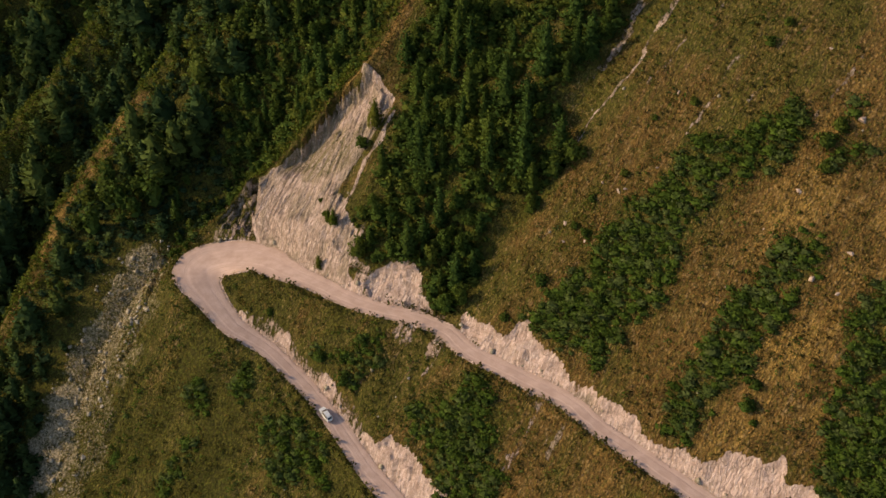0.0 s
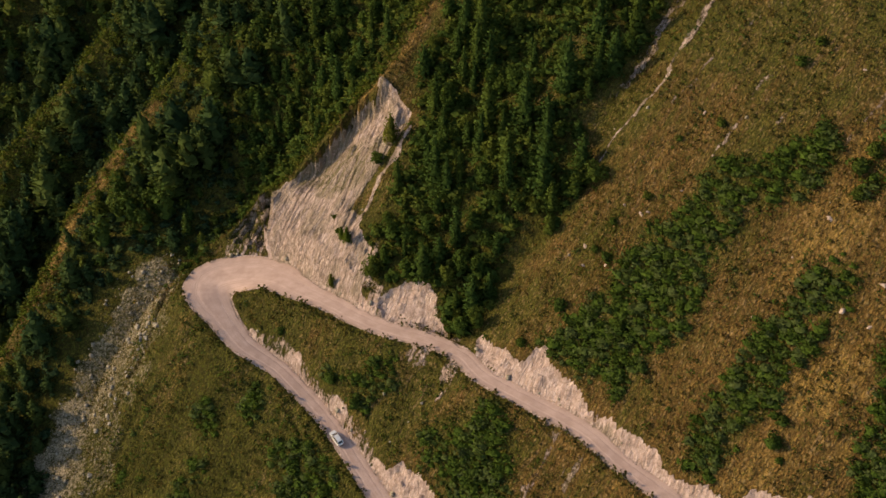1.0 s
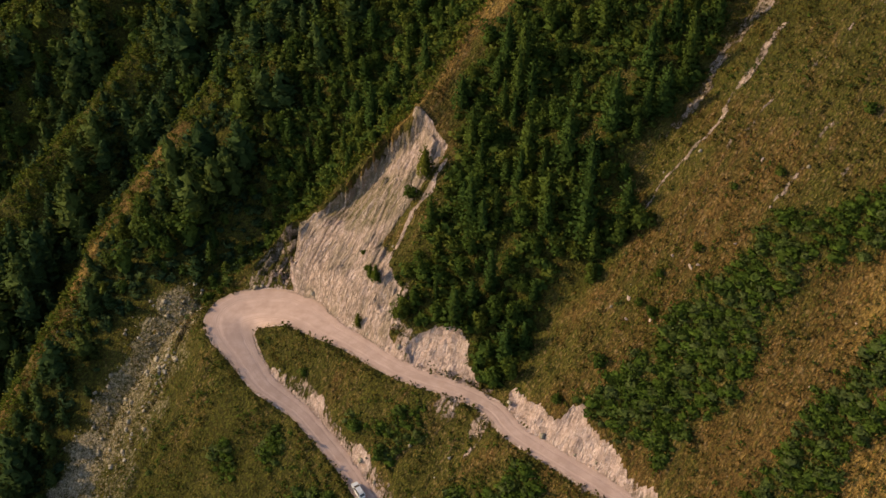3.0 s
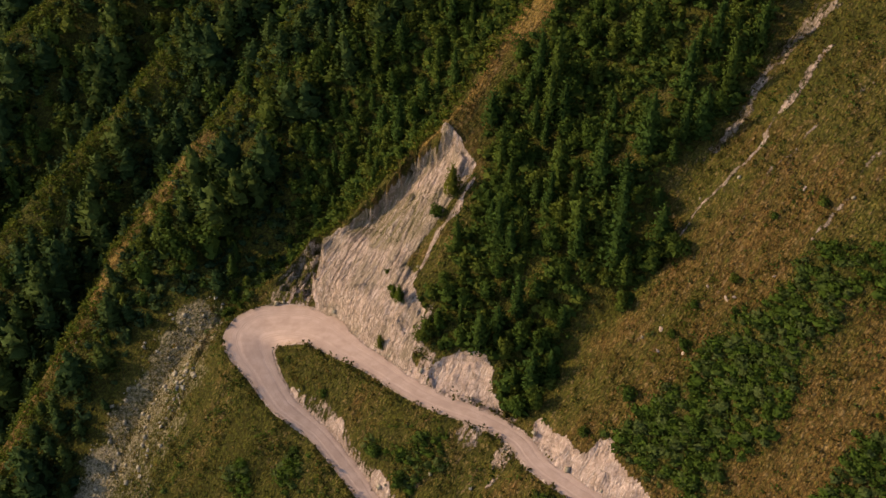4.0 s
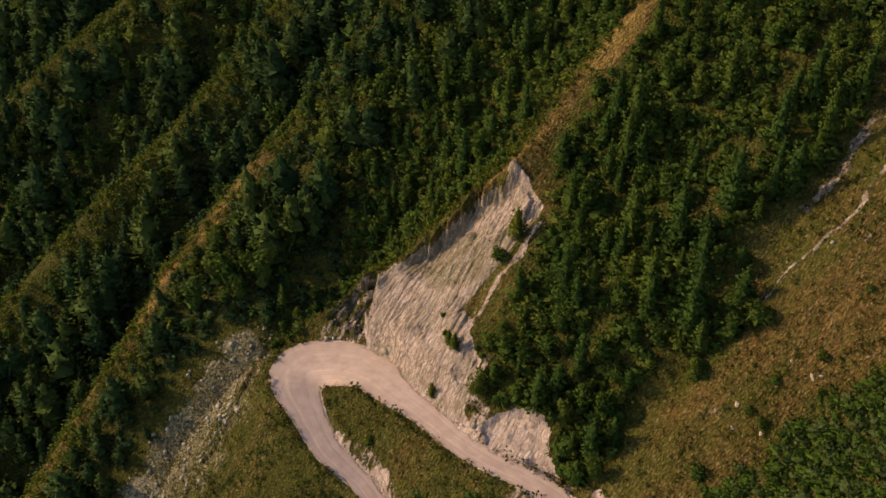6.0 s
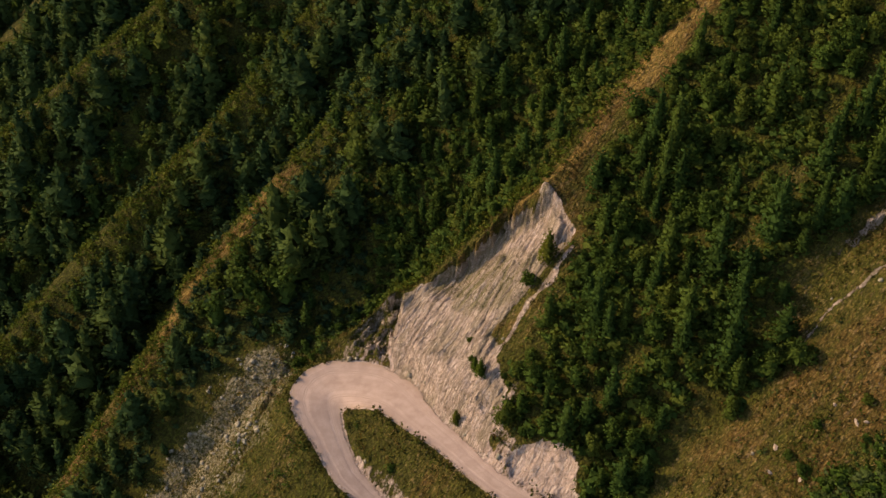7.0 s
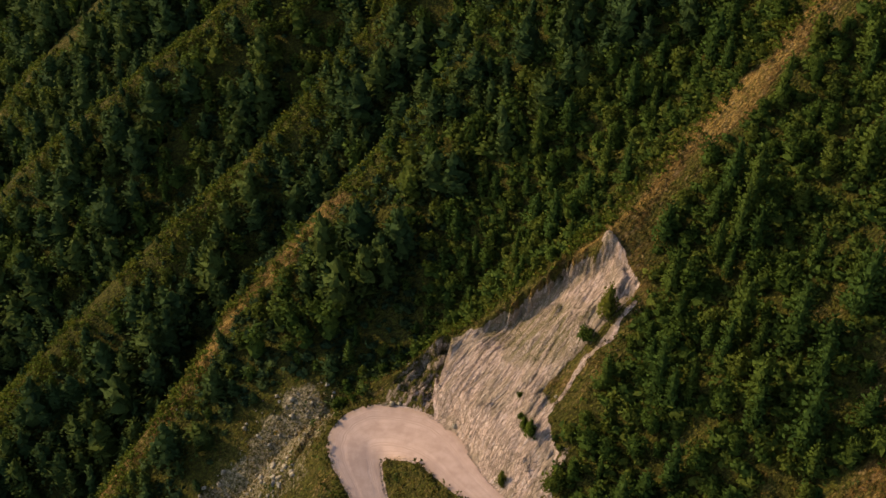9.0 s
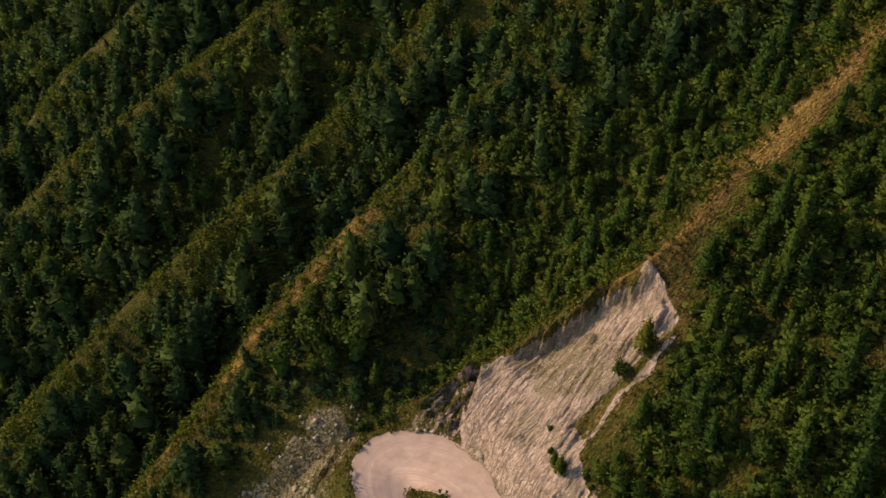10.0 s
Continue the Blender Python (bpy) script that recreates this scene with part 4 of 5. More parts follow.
# Trees: those of the wood beside the scar stand singly, the far woods are one growth.
rng = np.random.default_rng(3)
tx, ty = scatter(42000, (-330, 80, 140, 400), lambda x, y: woods(x, y) * np.clip(0.62 + 0.8 * rough(x, y, 9.0, 83, 3) + np.where(x < -105, 0.35, 0) + np.where((x > -24) & (x < 6) & (y < 216), 0.25, 0), 0.05, 1), rng)
left = tx < -62
tx, ty = np.concatenate([spaced(tx[left], ty[left], 4.3), spaced(tx[~left], ty[~left], 3.3)], 1)
beyond = np.maximum.reduce([inside(tx, ty, OUT_OF_SIGHT[k]) for k in range(2)]) > 0
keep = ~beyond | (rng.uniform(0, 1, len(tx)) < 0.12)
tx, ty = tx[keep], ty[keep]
tz = ground(tx, ty)[0]
tcut, tpast = ground(tx, ty)[1:]
clear = (tpast > 2.5) & (tcut < 0.4) & (bareness(tx, ty, tcut, tpast) < 0.5)
tx, ty, tz = tx[clear], ty[clear], tz[clear]
order = np.argsort(np.hypot(tx + 8, ty - 196))
tx, ty, tz = tx[order], ty[order], tz[order]
edge = np.where(tx < -50, np.clip(inside(tx, ty, WOOD_LEFT) / 11.0, 0.4, 1), 1.0)  # low trees along the wood's lower edge
grow = np.clip((crest_distance(tx, ty) - 1.0) / 12.0 + np.where((tx < -60) & (tx * UP[0] + ty * UP[1] > 150) | (tx > -14), 0.6, 0), 0.3, 1.0) * edge
mixed = np.clip(0.50 + 0.40 * rough(tx, ty, 30.0, 97, 2) + 0.45 * np.clip(1.4 - np.hypot(tx + 62, ty - 225) / 40, 0, 1) - np.where(tx < -100, 0.12, 0) + np.where((tx > -20) & (ty < 180), 0.2, 0), 0.04, 0.8)  # share of broadleaf trees
near = 300
conifers = [make_tree("conifer_tree", rng, (11.5, 9.5, 12.5, 10.5, 8.5)[k], (1.9, 2.3, 2.2, 1.7, 2.4)[k], 480, 0.46) for k in range(5)]
broads = [make_tree("broadleaf_tree", rng, (5.5, 7.0, 4.5, 6.2)[k], (2.3, 2.1, 2.4, 1.8)[k], 440, 0.36) for k in range(4)]
used = set()
for k in range(near):
    leafy = rng.uniform() < mixed[k]
    kin = broads if leafy else conifers
    size = (0.5 + 0.95 * rng.uniform() ** 1.2) * max(grow[k], 0.6)
    place = pose(tx[k], ty[k], tz[k] - 0.1, 0, 0, rng.uniform(0, 360)) @ Matrix.Diagonal((size, size, size * rng.uniform(0.9, 1.15), 1))
    first = kin[k % len(kin)]
    tree = copy_thing(first, place) if first in used else first
    used.add(first)
    tree.matrix_basis = place
    if leafy:
        tagged(tree, "round green broadleaf tree on the wooded slope", "tree", "trees of the wood")
    else:
        tagged(tree, "dark green conifer tree on the wooded slope", "tree", "trees of the wood")
far_conifers = [conifer_shape(rng, 8.0 + 0.8 * k, 3.6 - 0.15 * k, 210, 0.54) for k in range(6)]
far_broads = [leafy_shape(rng, 5.0 + 0.8 * k, 2.6 - 0.2 * k, 170, 0.47) for k in range(5)]
kinds = rng.uniform(0, 1, len(tx)) < mixed
for name, leafy, shapes, leaves, label in (
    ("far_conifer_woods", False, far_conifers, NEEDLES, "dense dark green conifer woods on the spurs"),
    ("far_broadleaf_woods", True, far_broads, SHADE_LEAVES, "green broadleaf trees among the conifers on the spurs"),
):
    places = [(tx[k], ty[k], tz[k] - 0.2, (0.55 + 0.75 * rng.uniform()) * grow[k] * ((1.32 if tx[k] < -62 else 1.0) + 0.15 * min(max((crest_distance(tx[k:k + 1], ty[k:k + 1])[0] - 6) / 8, 0), 1)), rng.uniform(0.9, 1.3)) for k in range(near, len(tx)) if kinds[k] == leafy]
    joined(name, shapes, places, leaves, label, "woods", rng)

# Undergrowth of the woods, the crests and the thickets on the open slopes.
rng = np.random.default_rng(5)
thick_shapes = [leafy_shape(rng, 0.62 + 0.05 * k, 1.3, 34, 0.29, 0.02, 0.8) for k in range(10)]
bush_shapes = [leafy_shape(rng, 1.0, 0.9, 19, 0.29, 0.02) for k in range(10)]

spare_shapes = [leafy_shape(rng, 1.0, 0.95, 14, 0.36, 0.02) for k in range(10)]


def bushy(x, y):
    return np.where((y > 290) | (x < -115), 0.4, 1) * np.where((x > -35) & (y < 262), 1.0, 0.9) * woods(x, y) * np.clip(0.85 + 0.4 * rough(x, y, 8.0, 189, 2), 0.35, 1)


def skirts(x, y):
    s, u = x * ACROSS[0] + y * ACROSS[1], x * UP[0] + y * UP[1]
    rows = 0.75 * np.clip(rough(s, 0.3 * u, 4.0, 161, 3) - 0.05, 0, 1) * (x < 2) * (inside(x, y, SCREE) < -1)
    return np.clip(thickets(x, y) * 3 + rows * (1 - woods(x, y)) + 0.22 * np.clip(rough(x, y, 6.0, 141, 3), 0, 1) * (1 - woods(x, y)), 0, 0.45)


def lush(x, y):
    """Small patches of fresh green grass on the dry slope."""
    best = np.zeros(np.shape(x))
    for a, b, reach in [(34, 170, 2.6), (30.5, 166.5, 2.4), (32.1, 163.6, 2.2), (37, 173, 1.6), (27.6, 163, 1.5)]:
        best = np.maximum(best, np.clip(1.3 + 0.5 * rough(x, y, 2.0, 151, 2) - np.hypot(x - a, y - b) / reach, 0, 1))
    return best


def crest_bushes(x, y):
    near = np.clip(1.7 - np.abs(crest_distance(x, y) - 3.2) / 3.0, 0, 1)
    return near * (1 - 0.35 * golden(x, y)) * (inside(x, y, WOOD_LEFT) > -2) * np.clip(0.55 + 0.5 * rough(x, y, 7.0, 121, 2), 0, 1) * (ground(x, y)[1] < 0.5)


for name, number, box, density, low, high, leaves, label in (
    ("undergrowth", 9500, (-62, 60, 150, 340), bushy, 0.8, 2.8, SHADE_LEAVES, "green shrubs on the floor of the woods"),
    ("valley_undergrowth", 9000, (-290, -62, 150, 340), bushy, 1.0, 2.6, SHADED_VALLEY_LEAVES, "dark green shrubs under the trees of the gullies"),
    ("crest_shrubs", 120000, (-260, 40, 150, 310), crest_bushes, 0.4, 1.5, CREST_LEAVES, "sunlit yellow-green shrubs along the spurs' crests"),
    ("thicket_skirts", 40000, (-92, 112, 84, 212), skirts, 0.4, 1.1, THICKET, "low green shrubs round the thickets on the open slope"),
    ("green_grass", 1500, (24, 42, 158, 177), lush, 0.25, 0.6, CREST_LEAVES, "small patches of fresh green grass on the dry slope"),
    ("thickets", 26000, (-92, 112, 86, 212), thickets, 0.55, 1.7, THICKET, "dense dark green shrub thickets on the open slope"),
):
    x, y = scatter(number, box, density, rng)
    g, cut, past = ground(x, y)
    ok = (past > 1.4) & (cut < 0.5) & (bareness(x, y, cut, past) < 0.5)
    x, y, g = x[ok], y[ok], g[ok]
    joined(name, {"thickets": thick_shapes, "undergrowth": bush_shapes, "valley_undergrowth": bush_shapes, "crest_shrubs": spare_shapes, "thicket_skirts": spare_shapes, "green_grass": spare_shapes}[name], [(a, b, c - 0.1, rng.uniform(low, high), rng.uniform(0.9, 1.4)) for a, b, c in zip(x, y, g)], leaves, label, "grass" if name == "green_grass" else "shrubs", rng)

# Low scrub and tufts of dry grass on the open slopes.
rng = np.random.default_rng(6)
low_shapes = [leafy_shape(rng, 0.45, 0.55, 8, 0.20, 0.02, 1.0) for k in range(20)]


def open_ground(x, y):
    return (1 - woods(x, y)) * (1 - 0.7 * thickets(x, y)) * np.clip(0.45 + 0.35 * rough(x, y, 8.0, 89, 2) + 0.45 * rough(x * ACROSS[0] + y * ACROSS[1], 0.4 * (x * UP[0] + y * UP[1]), 2.2, 91, 2), 0.2, 1)


x, y = scatter(86000, (-126, 90, 98, 235), open_ground, rng)
g, cut, past = ground(x, y)
ok = (past > 0.5) & (cut < 0.3) & (bareness(x, y, cut, past) < 0.5)
x, y, g = x[ok], y[ok], g[ok]
straw = rng.uniform(0, 1, len(x)) < np.clip(0.30 + 0.35 * rough(x, y, 12.0, 101, 2) + 0.12 * (x > 10), 0, 1)
for name, kind, leaves, label in (("low_scrub", False, SCRUB, "low olive-green scrub on the open slopes"), ("dry_grass", True, STRAW, "tufts of dry yellow-brown grass on the slopes")):
    places = [(a, b, c - 0.04, rng.uniform(0.45, 1.45) ** 1.6, rng.uniform(0.9, 1.4)) for a, b, c, d in zip(x, y, g, straw) if d == kind]
    joined(name, low_shapes, places, leaves, label, "scrub" if name == "low_scrub" else "grass", rng)


def verge(x, y):
    """1 close along the road's downhill edge."""
    past, level, _, _ = road_reach(x, y)
    return ((past > 0.35) & (past < 1.5) & (hill(x, y) < level + 0.3)) * 1.0


def scar_growth(x, y):
    patch = np.clip(0.5 + rough(x, y, 4.0, 113, 2), 0, 1)
    return patch * np.maximum((inside(x, y, MID_SCAR) > 0) * 0.5, (inside(x, y, SIDE_SCAR) > 0) * 1.0)


for name, number, box, density, low, high, leaves, label in (
    ("verge_scrub", 15000, (-76, 60, 95, 200), verge, 0.4, 1.6, SCRUB, "ragged olive-green scrub along the road's outer edge"),
    ("cliff_scrub", 1700, (-44, -10, 188, 218), scar_growth, 0.3, 1.0, SCRUB, "sparse tufts of scrub growing on the bare cliff"),
):
    x, y = scatter(number, box, density, rng)
    g = ground(x, y)[0]
    joined(name, spare_shapes if name == "verge_scrub" else low_shapes, [(a, b, c - 0.1, rng.uniform(low, high), rng.uniform(0.8, 1.2)) for a, b, c in zip(x, y, g)], leaves, label, "scrub", rng)


# ---- single bushes and trees that stand out ----
rng = np.random.default_rng(12)


def make_bush(height, spread, count):
    root = new("bush")
    bm = bmesh.new()
    for k in range(6):
        turn, far = rng.uniform(0, 6.28), spread * rng.uniform(0.2, 0.5)
        tip = Vector((math.cos(turn) * far, math.sin(turn) * far, height * rng.uniform(0.45, 0.7)))
        base = Vector((math.cos(turn) * 0.06, math.sin(turn) * 0.06, -0.3))
        turned = (tip - base).to_track_quat("Z", "Y").to_matrix().to_4x4()
        bmesh.ops.create_cone(bm, cap_ends=True, segments=5, radius1=0.05, radius2=0.015, depth=(tip - base).length, matrix=Matrix.Translation((tip + base) / 2) @ turned)
    stems = bpy.data.meshes.new("stems")
    bm.to_mesh(stems)
    bm.free()
    stems.materials.append(BARK)
    part("stems", stems, root)
    v, f, soft = leafy_shape(rng, height, spread, count, 0.3, 0.03)
    part("foliage", mesh_of("foliage", v, f, LEAVES, normals=soft), root)
    return root


BUSHES = [  # x, y, size
    (59, 120, 1.2), (61, 123, 0.9), (22.2, 157.9, 1.2), (60, 117, 0.6), (34.2, 148.8, 1.3), (41, 172, 0.8), (72, 186, 1.0), (76, 189, 0.9), (56, 180, 0.8), (48, 181, 0.6),
    (79, 161, 1.5), (82, 163, 1.3), (78, 156, 1.1), (-21, 205.4, 1.3), (-32.2, 196.8, 0.5), (-30.9, 192, 0.55), (-30, 158.5, 1.3), (-24.1, 151.4, 1.1), (-44, 172, 0.8),
    (34, 169.8, 0.7), (30, 166, 0.7), (32.1, 163.7, 0.8), (-72.2, 202.4, 0.8), (-76.4, 201, 1.0), (-61, 214.2, 1.1), (-64.2, 212.5, 1.2), (-67.5, 210.1, 1.0), (14.1, 153.5, 0.9),
]
first = make_bush(2.2, 1.7, 420)
for k, (x, y, size) in enumerate(BUSHES):
    z = float(ground(np.array([x]), np.array([y]))[0][0])
    place = pose(x, y, z - 0.1, 0, 0, 47 * k) @ Matrix.Diagonal((size, size, size * rng.uniform(0.85, 1.1), 1))
    bush = copy_thing(first, place) if k else first
    bush.matrix_basis = place
    tagged(bush, "rounded leafy green bush on the slope", "bush", "single bushes")
sapling = make_tree("conifer_tree", rng, 11.0, 2.2, 700, 0.44)
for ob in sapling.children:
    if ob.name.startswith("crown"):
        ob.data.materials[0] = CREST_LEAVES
for k, (x, y, size) in enumerate([(-17.8, 209.2, 0.86), (-28, 187.8, 0.5), (-32, 181.8, 0.44), (-29.6, 189.6, 0.4)]):
    z = float(ground(np.array([x]), np.array([y]))[0][0])
    tree = copy_thing(sapling, pose(x, y, z - 0.1)) if k else sapling
    tree.matrix_basis = pose(x, y, z - 0.1, 0, 0, 33 * x) @ Matrix.Diagonal((size * 1.15, size * 1.15, size, 1))
    tagged(tree, "small bright green conifer on the bare cliff", "tree", "small trees on the cliff")


# ---- boulders ----
def make_boulder(material, seed):
    """An angular block: a ball cut by flat faces, then roughened."""
    r = random.Random(seed)
    bm = bmesh.new()
    bmesh.ops.create_icosphere(bm, subdivisions=3, radius=1.0)
    for k in range(12):
        n = Vector((r.gauss(0, 1), r.gauss(0, 1), r.gauss(0, 1))).normalized()
        d = r.uniform(0.38, 0.72)
        for v in bm.verts:
            over = v.co.dot(n) - d
            if over > 0:
                v.co -= n * over
    for v in bm.verts:
        v.co *= 1 + 0.06 * noise.noise(v.co * 2.5 + Vector((seed, 0, 0)))
    mesh = bpy.data.meshes.new("boulder")
    bm.to_mesh(mesh)
    bm.free()
    mesh.materials.append(material)
    return mesh


pale, grey = [make_boulder(ROCK, k) for k in range(4)], [make_boulder(DARK_ROCK, 10 + k) for k in range(4)]


def put_boulder(mesh, x, y, size, label, group):
    z = float(ground(np.array([x]), np.array([y]))[0][0])
    ob = new("boulder", mesh)
    ob.matrix_world = pose(x, y, z - 0.08 * size, rng.uniform(-25, 25), rng.uniform(-25, 25), rng.uniform(0, 360)) @ Matrix.Diagonal((size * rng.uniform(0.8, 1.3), size * rng.uniform(0.6, 0.95), size * rng.uniform(0.4, 0.7), 1))
    tagged(ob, label, "rock", group)


for x, y, size in [(86, 163, 1.5), (72, 162, 1.1), (73, 154, 1.1), (73, 138, 1.2), (69, 164, 0.8), (41, 169, 0.7), (39.6, 169.2, 0.8), (28, 168, 0.9), (83, 180, 0.8), (80, 140, 0.9), (63, 131, 0.7), (27.5, 164.4, 0.8), (32.1, 162.5, 0.8), (36.4, 172.6, 0.6), (47.6, 170, 0.6), (53.4, 184.6, 0.7), (77, 134, 0.8), (66, 150, 0.5), (58, 142, 0.5)]:
    put_boulder(pale[int(x) % 4], x, y, size, "pale angular boulder in the grass of the slope", "boulders on the slope")
for x, y, size in [(-84.1, 180.9, 1.4), (-82.7, 183.5, 0.9), (-79.8, 204.4, 1.3), (-77.8, 203.4, 0.9), (-92.5, 191.3, 0.7), (-87.4, 174.3, 0.8), (-84.8, 176.4, 0.7), (-89.9, 198.6, 0.8), (-74.3, 196.6, 0.5), (-57.3, 206.2, 0.7), (-54.1, 204.9, 0.5), (-51.4, 202.6, 0.45), (-60.4, 208.6, 0.5), (-81, 190, 0.6), (-87.9, 185.8, 0.5), (-85.7, 191.5, 0.5), (-94.9, 179.8, 0.6), (-8, 148.6, 0.7), (-11, 145.9, 0.6), (-15, 142.7, 0.6)]:
    put_boulder(grey[int(-x) % 4], x, y, size, "grey angular boulder lying among stones", "boulders by the road")

for k in range(1, len(LEDGE) - 2):
    for step in range(2):
        f = (step + rng.uniform()) / 2
        (ax, ay), (bx, by) = LEDGE[k], LEDGE[k + 1]
        put_boulder(grey[(k + step) % 4], ax + f * (bx - ax) - 0.5 + rng.normal(0, 0.3), ay + f * (by - ay), 0.4 + 1.1 * rng.uniform() ** 2, "grey rock slab of the long ledge in the scree", "slabs of the ledge")

# Stones strewn over the scree and under the cuts, too many to count.
verts, faces, at = [], [], 0
box = np.array([(a, b, c) for a in (-1, 1) for b in (-1, 1) for c in (-1, 1)], float)
sides = np.array([(0, 1, 3, 2), (4, 6, 7, 5), (0, 4, 5, 1), (2, 3, 7, 6), (0, 2, 6, 4), (1, 5, 7, 3)])


def stony(x, y):
    g, cut, past = ground(x, y)
    scree = np.clip(inside(x, y, SCREE) / 5 + 0.6, 0, 1) * 0.26
    foot = (past > 0) * (past < 1.6) * (cut > 0.2) * 0.18
    return np.maximum(scree, foot) + 0.002


x, y = scatter(34000, (-118, 90, 100, 212), stony, rng)
ok = woods(x, y) < 0.3
x, y = x[ok], y[ok]
g, _, past = ground(x, y)
for a, b, c, d in zip(x, y, g, past):
    if d < 0.1:
        continue
    size = 0.10 + 0.55 * rng.uniform() ** 5
    v = (box * rng.uniform(0.55, 1.1, (8, 3)) * size) @ np.array(Euler(rng.uniform(0, 6.28, 3)).to_matrix()) + (a, b, c + 0.3 * size)
    verts.append(v), faces.append(sides + at)
    at += 8
tagged(new("loose_stones", mesh_of("loose_stones", np.concatenate(verts), np.concatenate(faces), RUBBLE)), "pale loose stones strewn over the scree and banks", "stones", kind="stuff")


# ---- the car on the lower road ----
def paint_material(name, colour, rough, metal=0.0, coat=0.0):
    n = Nodes(name, rough, 0.5)
    n.shader.inputs["Metallic"].default_value = metal
    n.shader.inputs["Coat Weight"].default_value = coat
    dust = n.ramp(n.noise(1.5, 4), 0.4, 0.7, 0.0, 0.35)
    return n.done(n.mix(dust, colour, (0.42, 0.33, 0.26)))


SILVER = paint_material("silver_car_paint", (0.62, 0.63, 0.64), 0.35, 0.35, 0.4)
GLASS = paint_material("dark_car_glass", (0.02, 0.024, 0.028), 0.08)
RUBBER = paint_material("black_rubber", (0.025, 0.025, 0.026), 0.8)
ALLOY = paint_material("alloy_wheel", (0.45, 0.45, 0.46), 0.35, 0.8)
LAMP_CLEAR = paint_material("clear_lamp", (0.75, 0.76, 0.78), 0.12)
LAMP_RED = paint_material("red_lamp", (0.35, 0.02, 0.02), 0.2)
TRIM = paint_material("dark_plastic", (0.05, 0.05, 0.052), 0.6)


def lofted(rings, bevel=0.0):
    """A closed skin through rings of equal length."""
    bm = bmesh.new()
    loops = [[bm.verts.new(p) for p in ring] for ring in rings]
    n = len(rings[0])
    for a, b in zip(loops, loops[1:]):
        for k in range(n):
            bm.faces.new((a[k], a[(k + 1) % n], b[(k + 1) % n], b[k]))
    bm.faces.new(loops[0][::-1]), bm.faces.new(loops[-1])
    bmesh.ops.recalc_face_normals(bm, faces=bm.faces)
    if bevel:
        bmesh.ops.bevel(bm, geom=bm.edges[:], offset=bevel, segments=2, affect="EDGES")
    return bm


def finish(bm, name, material, parent):
    mesh = bpy.data.meshes.new(name)
    bm.to_mesh(mesh)
    bm.free()
    mesh.materials.append(material)
    return part(name, mesh, parent)


def slab(corners, thick):
    """A thin pane from four corners, given its thickness along its normal."""
    c = [Vector(p) for p in corners]
    n = (c[1] - c[0]).cross(c[3] - c[0]).normalized() * thick
    return lofted([[p for p in c], [p + n for p in c]])


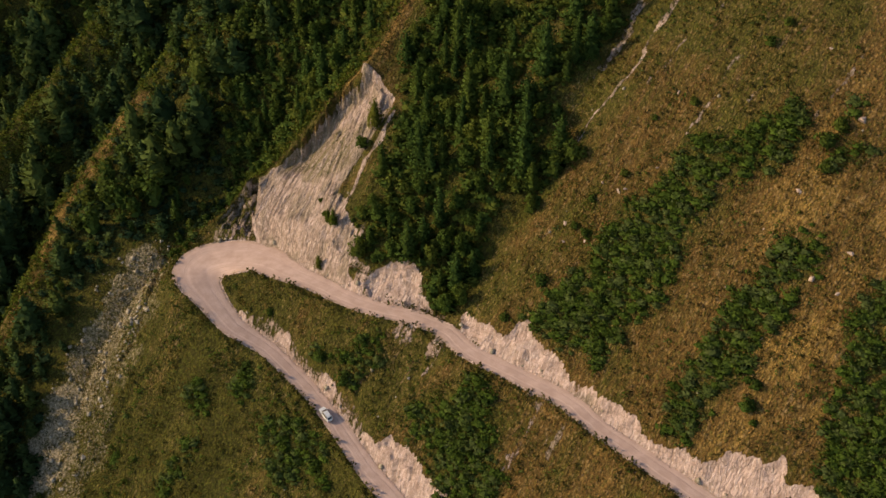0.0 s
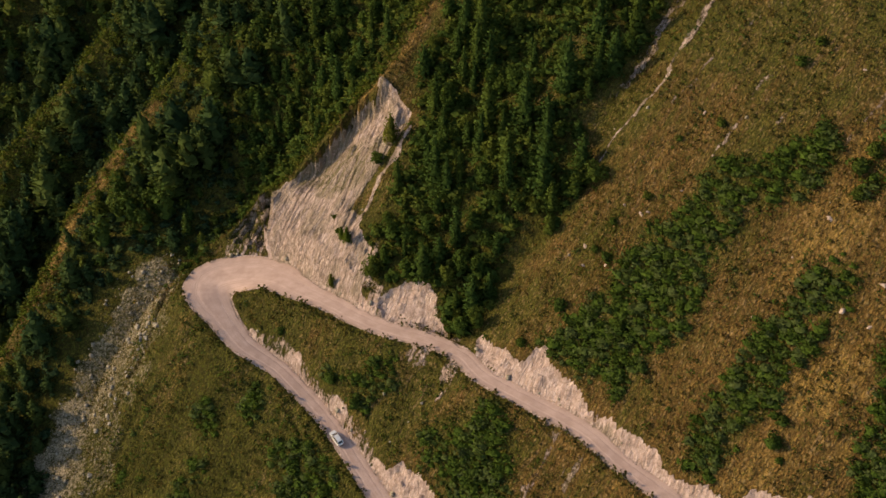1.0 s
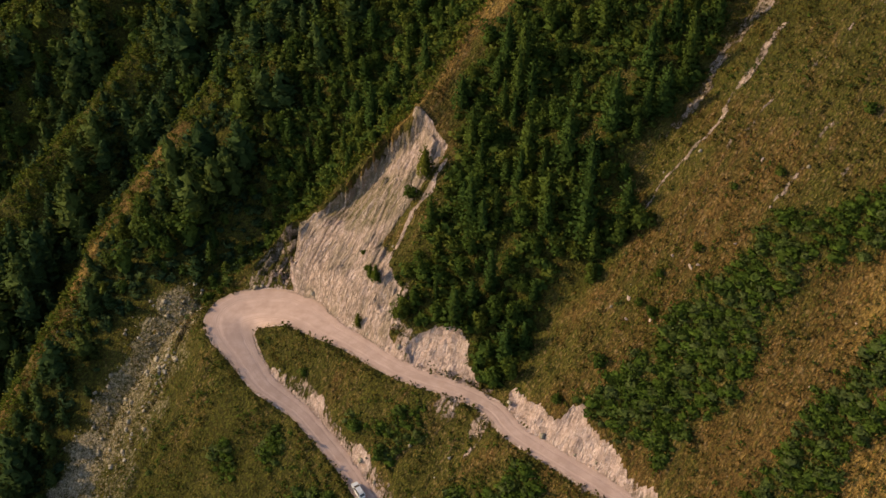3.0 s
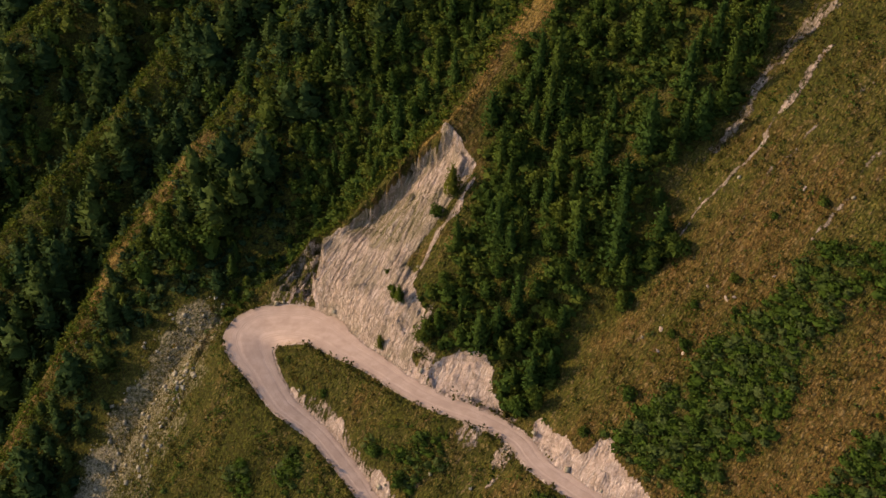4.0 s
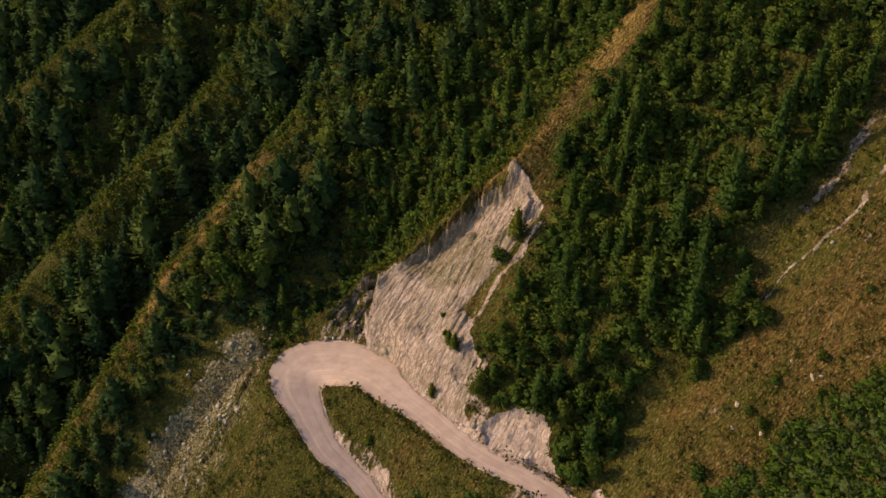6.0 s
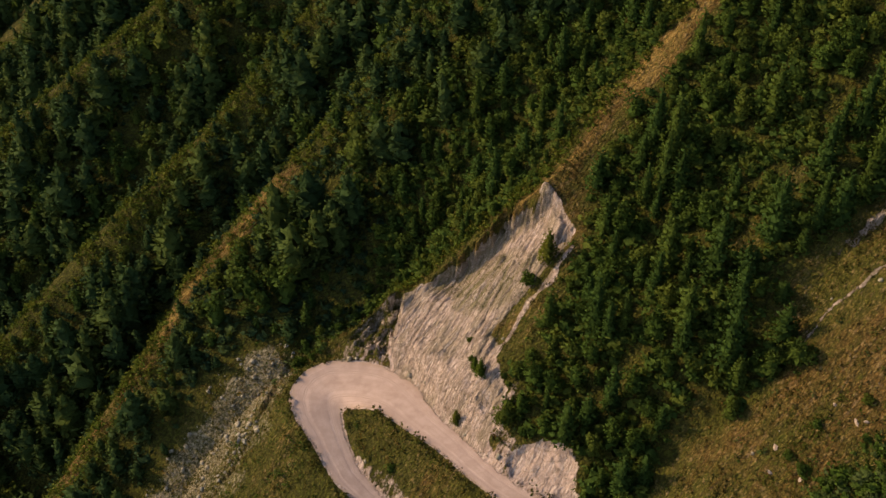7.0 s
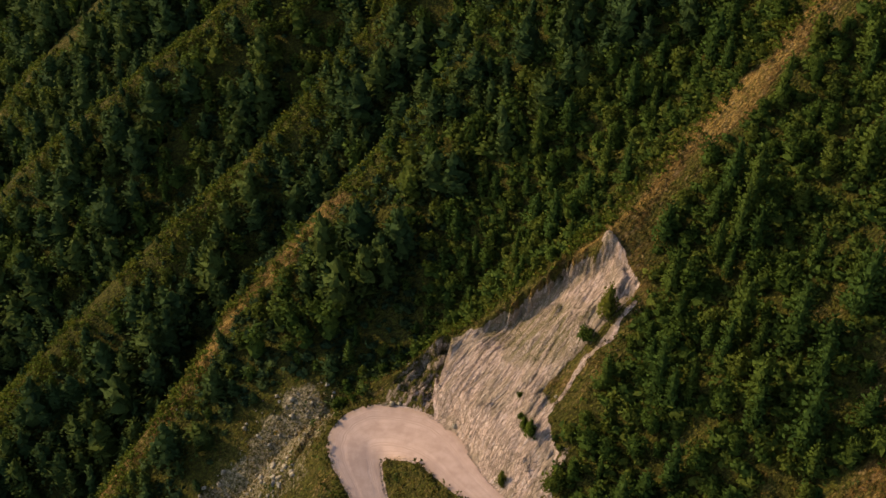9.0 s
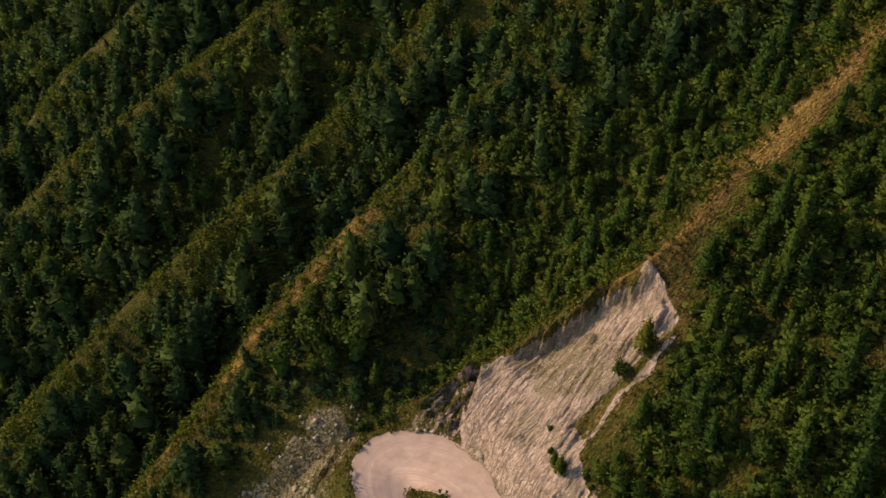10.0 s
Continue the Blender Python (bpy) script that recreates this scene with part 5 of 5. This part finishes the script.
def make_car():
    """A compact car, 4.4 m long; it faces +x and stands on z = 0."""
    car = new("car")
    rings = []
    for x, low, high, half in [(-2.18, 0.45, 0.85, 0.70), (-2.05, 0.30, 0.98, 0.82), (-1.3, 0.24, 1.00, 0.88), (0.0, 0.22, 0.96, 0.89), (0.9, 0.24, 0.95, 0.88), (1.7, 0.26, 0.86, 0.84), (2.08, 0.32, 0.74, 0.74), (2.2, 0.42, 0.62, 0.60)]:
        rings.append([(x, -half, low + 0.12), (x, -half * 0.86, low), (x, half * 0.86, low), (x, half, low + 0.12), (x, half * 0.985, high - 0.16), (x, half * 0.88, high), (x, -half * 0.88, high), (x, -half * 0.985, high - 0.16)])
    finish(lofted(rings, 0.02), "body", SILVER, car)
    cabin = [(-1.95, 0.96, 0.76), (-1.55, 1.38, 0.66), (-1.2, 1.47, 0.64), (-0.2, 1.50, 0.64), (0.35, 1.44, 0.63), (1.1, 0.94, 0.76)]
    finish(lofted([[(x, -w, 0.93), (x, w, 0.93), (x, w * 0.93, z), (x, -w * 0.93, z)] for x, z, w in cabin], 0.015), "roof", SILVER, car)
    finish(slab([(1.12, -0.64, 0.965), (1.12, 0.64, 0.965), (0.42, 0.54, 1.43), (0.42, -0.54, 1.43)], 0.03), "windscreen", GLASS, car)
    finish(slab([(-1.98, 0.60, 1.0), (-1.98, -0.60, 1.0), (-1.57, -0.54, 1.38), (-1.57, 0.54, 1.38)], 0.03), "rear_window", GLASS, car)
    for side in (-1, 1):
        for a, b, c, d in [(0.85, 0.05, 0.05, 0.30), (-0.02, -0.85, -0.85, -0.02), (-0.92, -1.6, -1.35, -0.92)]:
            y, t = 0.755 * side, 0.63 * side
            pane = [(a, y, 1.0), (b, y, 1.0), (c, t, 1.40), (d, t, 1.40)]
            finish(slab(pane if side < 0 else pane[::-1], 0.025), "side_window", GLASS, car)
        finish(slab([(2.19, side * 0.38 - 0.16, 0.58), (2.19, side * 0.38 + 0.16, 0.58), (2.12, side * 0.44 + 0.18, 0.71), (2.12, side * 0.44 - 0.16, 0.71)], 0.04), "headlight", LAMP_CLEAR, car)
        finish(slab([(-2.17, side * 0.58 + 0.12, 0.72), (-2.17, side * 0.58 - 0.12, 0.72), (-2.09, side * 0.62 - 0.12, 0.94), (-2.09, side * 0.62 + 0.12, 0.94)], 0.04), "tail_light", LAMP_RED, car)
        mirror = lofted([[(0.78, side * 0.84, 0.98), (0.95, side * 0.84, 0.98), (0.95, side * 0.84, 1.10), (0.78, side * 0.84, 1.10)], [(0.82, side * 1.02, 1.0), (0.93, side * 1.02, 1.0), (0.93, side * 1.02, 1.11), (0.82, side * 1.02, 1.11)]], 0.01)
        finish(mirror, "wing_mirror", SILVER, car)
        rail = lofted([[(-1.35, side * 0.56 - 0.02, 1.44), (-1.35, side * 0.56 + 0.02, 1.44), (-1.35, side * 0.56 + 0.02, 1.50), (-1.35, side * 0.56 - 0.02, 1.50)], [(0.25, side * 0.56 - 0.02, 1.47), (0.25, side * 0.56 + 0.02, 1.47), (0.25, side * 0.56 + 0.02, 1.53), (0.25, side * 0.56 - 0.02, 1.53)]])
        finish(rail, "roof_rail", TRIM, car)
        for x in (-1.32, 1.32):
            bm = bmesh.new()
            bmesh.ops.create_cone(bm, cap_ends=True, segments=20, radius1=0.32, radius2=0.32, depth=0.22, matrix=pose(x, side * 0.79, 0.32, 90))
            bmesh.ops.bevel(bm, geom=[e for e in bm.edges if len(e.link_faces) == 2 and e.calc_face_angle(0) > 1], offset=0.03, segments=2, affect="EDGES")
            wheel = finish(bm, "wheel", RUBBER, car)
            bm = bmesh.new()
            bmesh.ops.create_cone(bm, cap_ends=True, segments=16, radius1=0.21, radius2=0.21, depth=0.03, matrix=pose(x, side * 0.905, 0.32, 90))
            finish(bm, "rim", ALLOY, wheel)
    for x, name in ((2.17, "front_bumper"), (-2.15, "rear_bumper")):
        bump = lofted([[(x, -0.62, 0.36), (x, 0.62, 0.36), (x, 0.62, 0.48), (x, -0.62, 0.48)], [(x + 0.06 * (1 if x > 0 else -1), -0.56, 0.38), (x + 0.06 * (1 if x > 0 else -1), 0.56, 0.38), (x + 0.06 * (1 if x > 0 else -1), 0.56, 0.47), (x + 0.06 * (1 if x > 0 else -1), -0.56, 0.47)]])
        finish(bump, name, TRIM, car)
    return car


car = make_car()
car.matrix_basis = pose(-28.0, 146.2, float(ground(np.array([-28.0]), np.array([146.2]))[0][0]) + 0.05, 0, -7.5, 126)
tagged(car, "dusty silver compact car driving up the gravel road", "car")
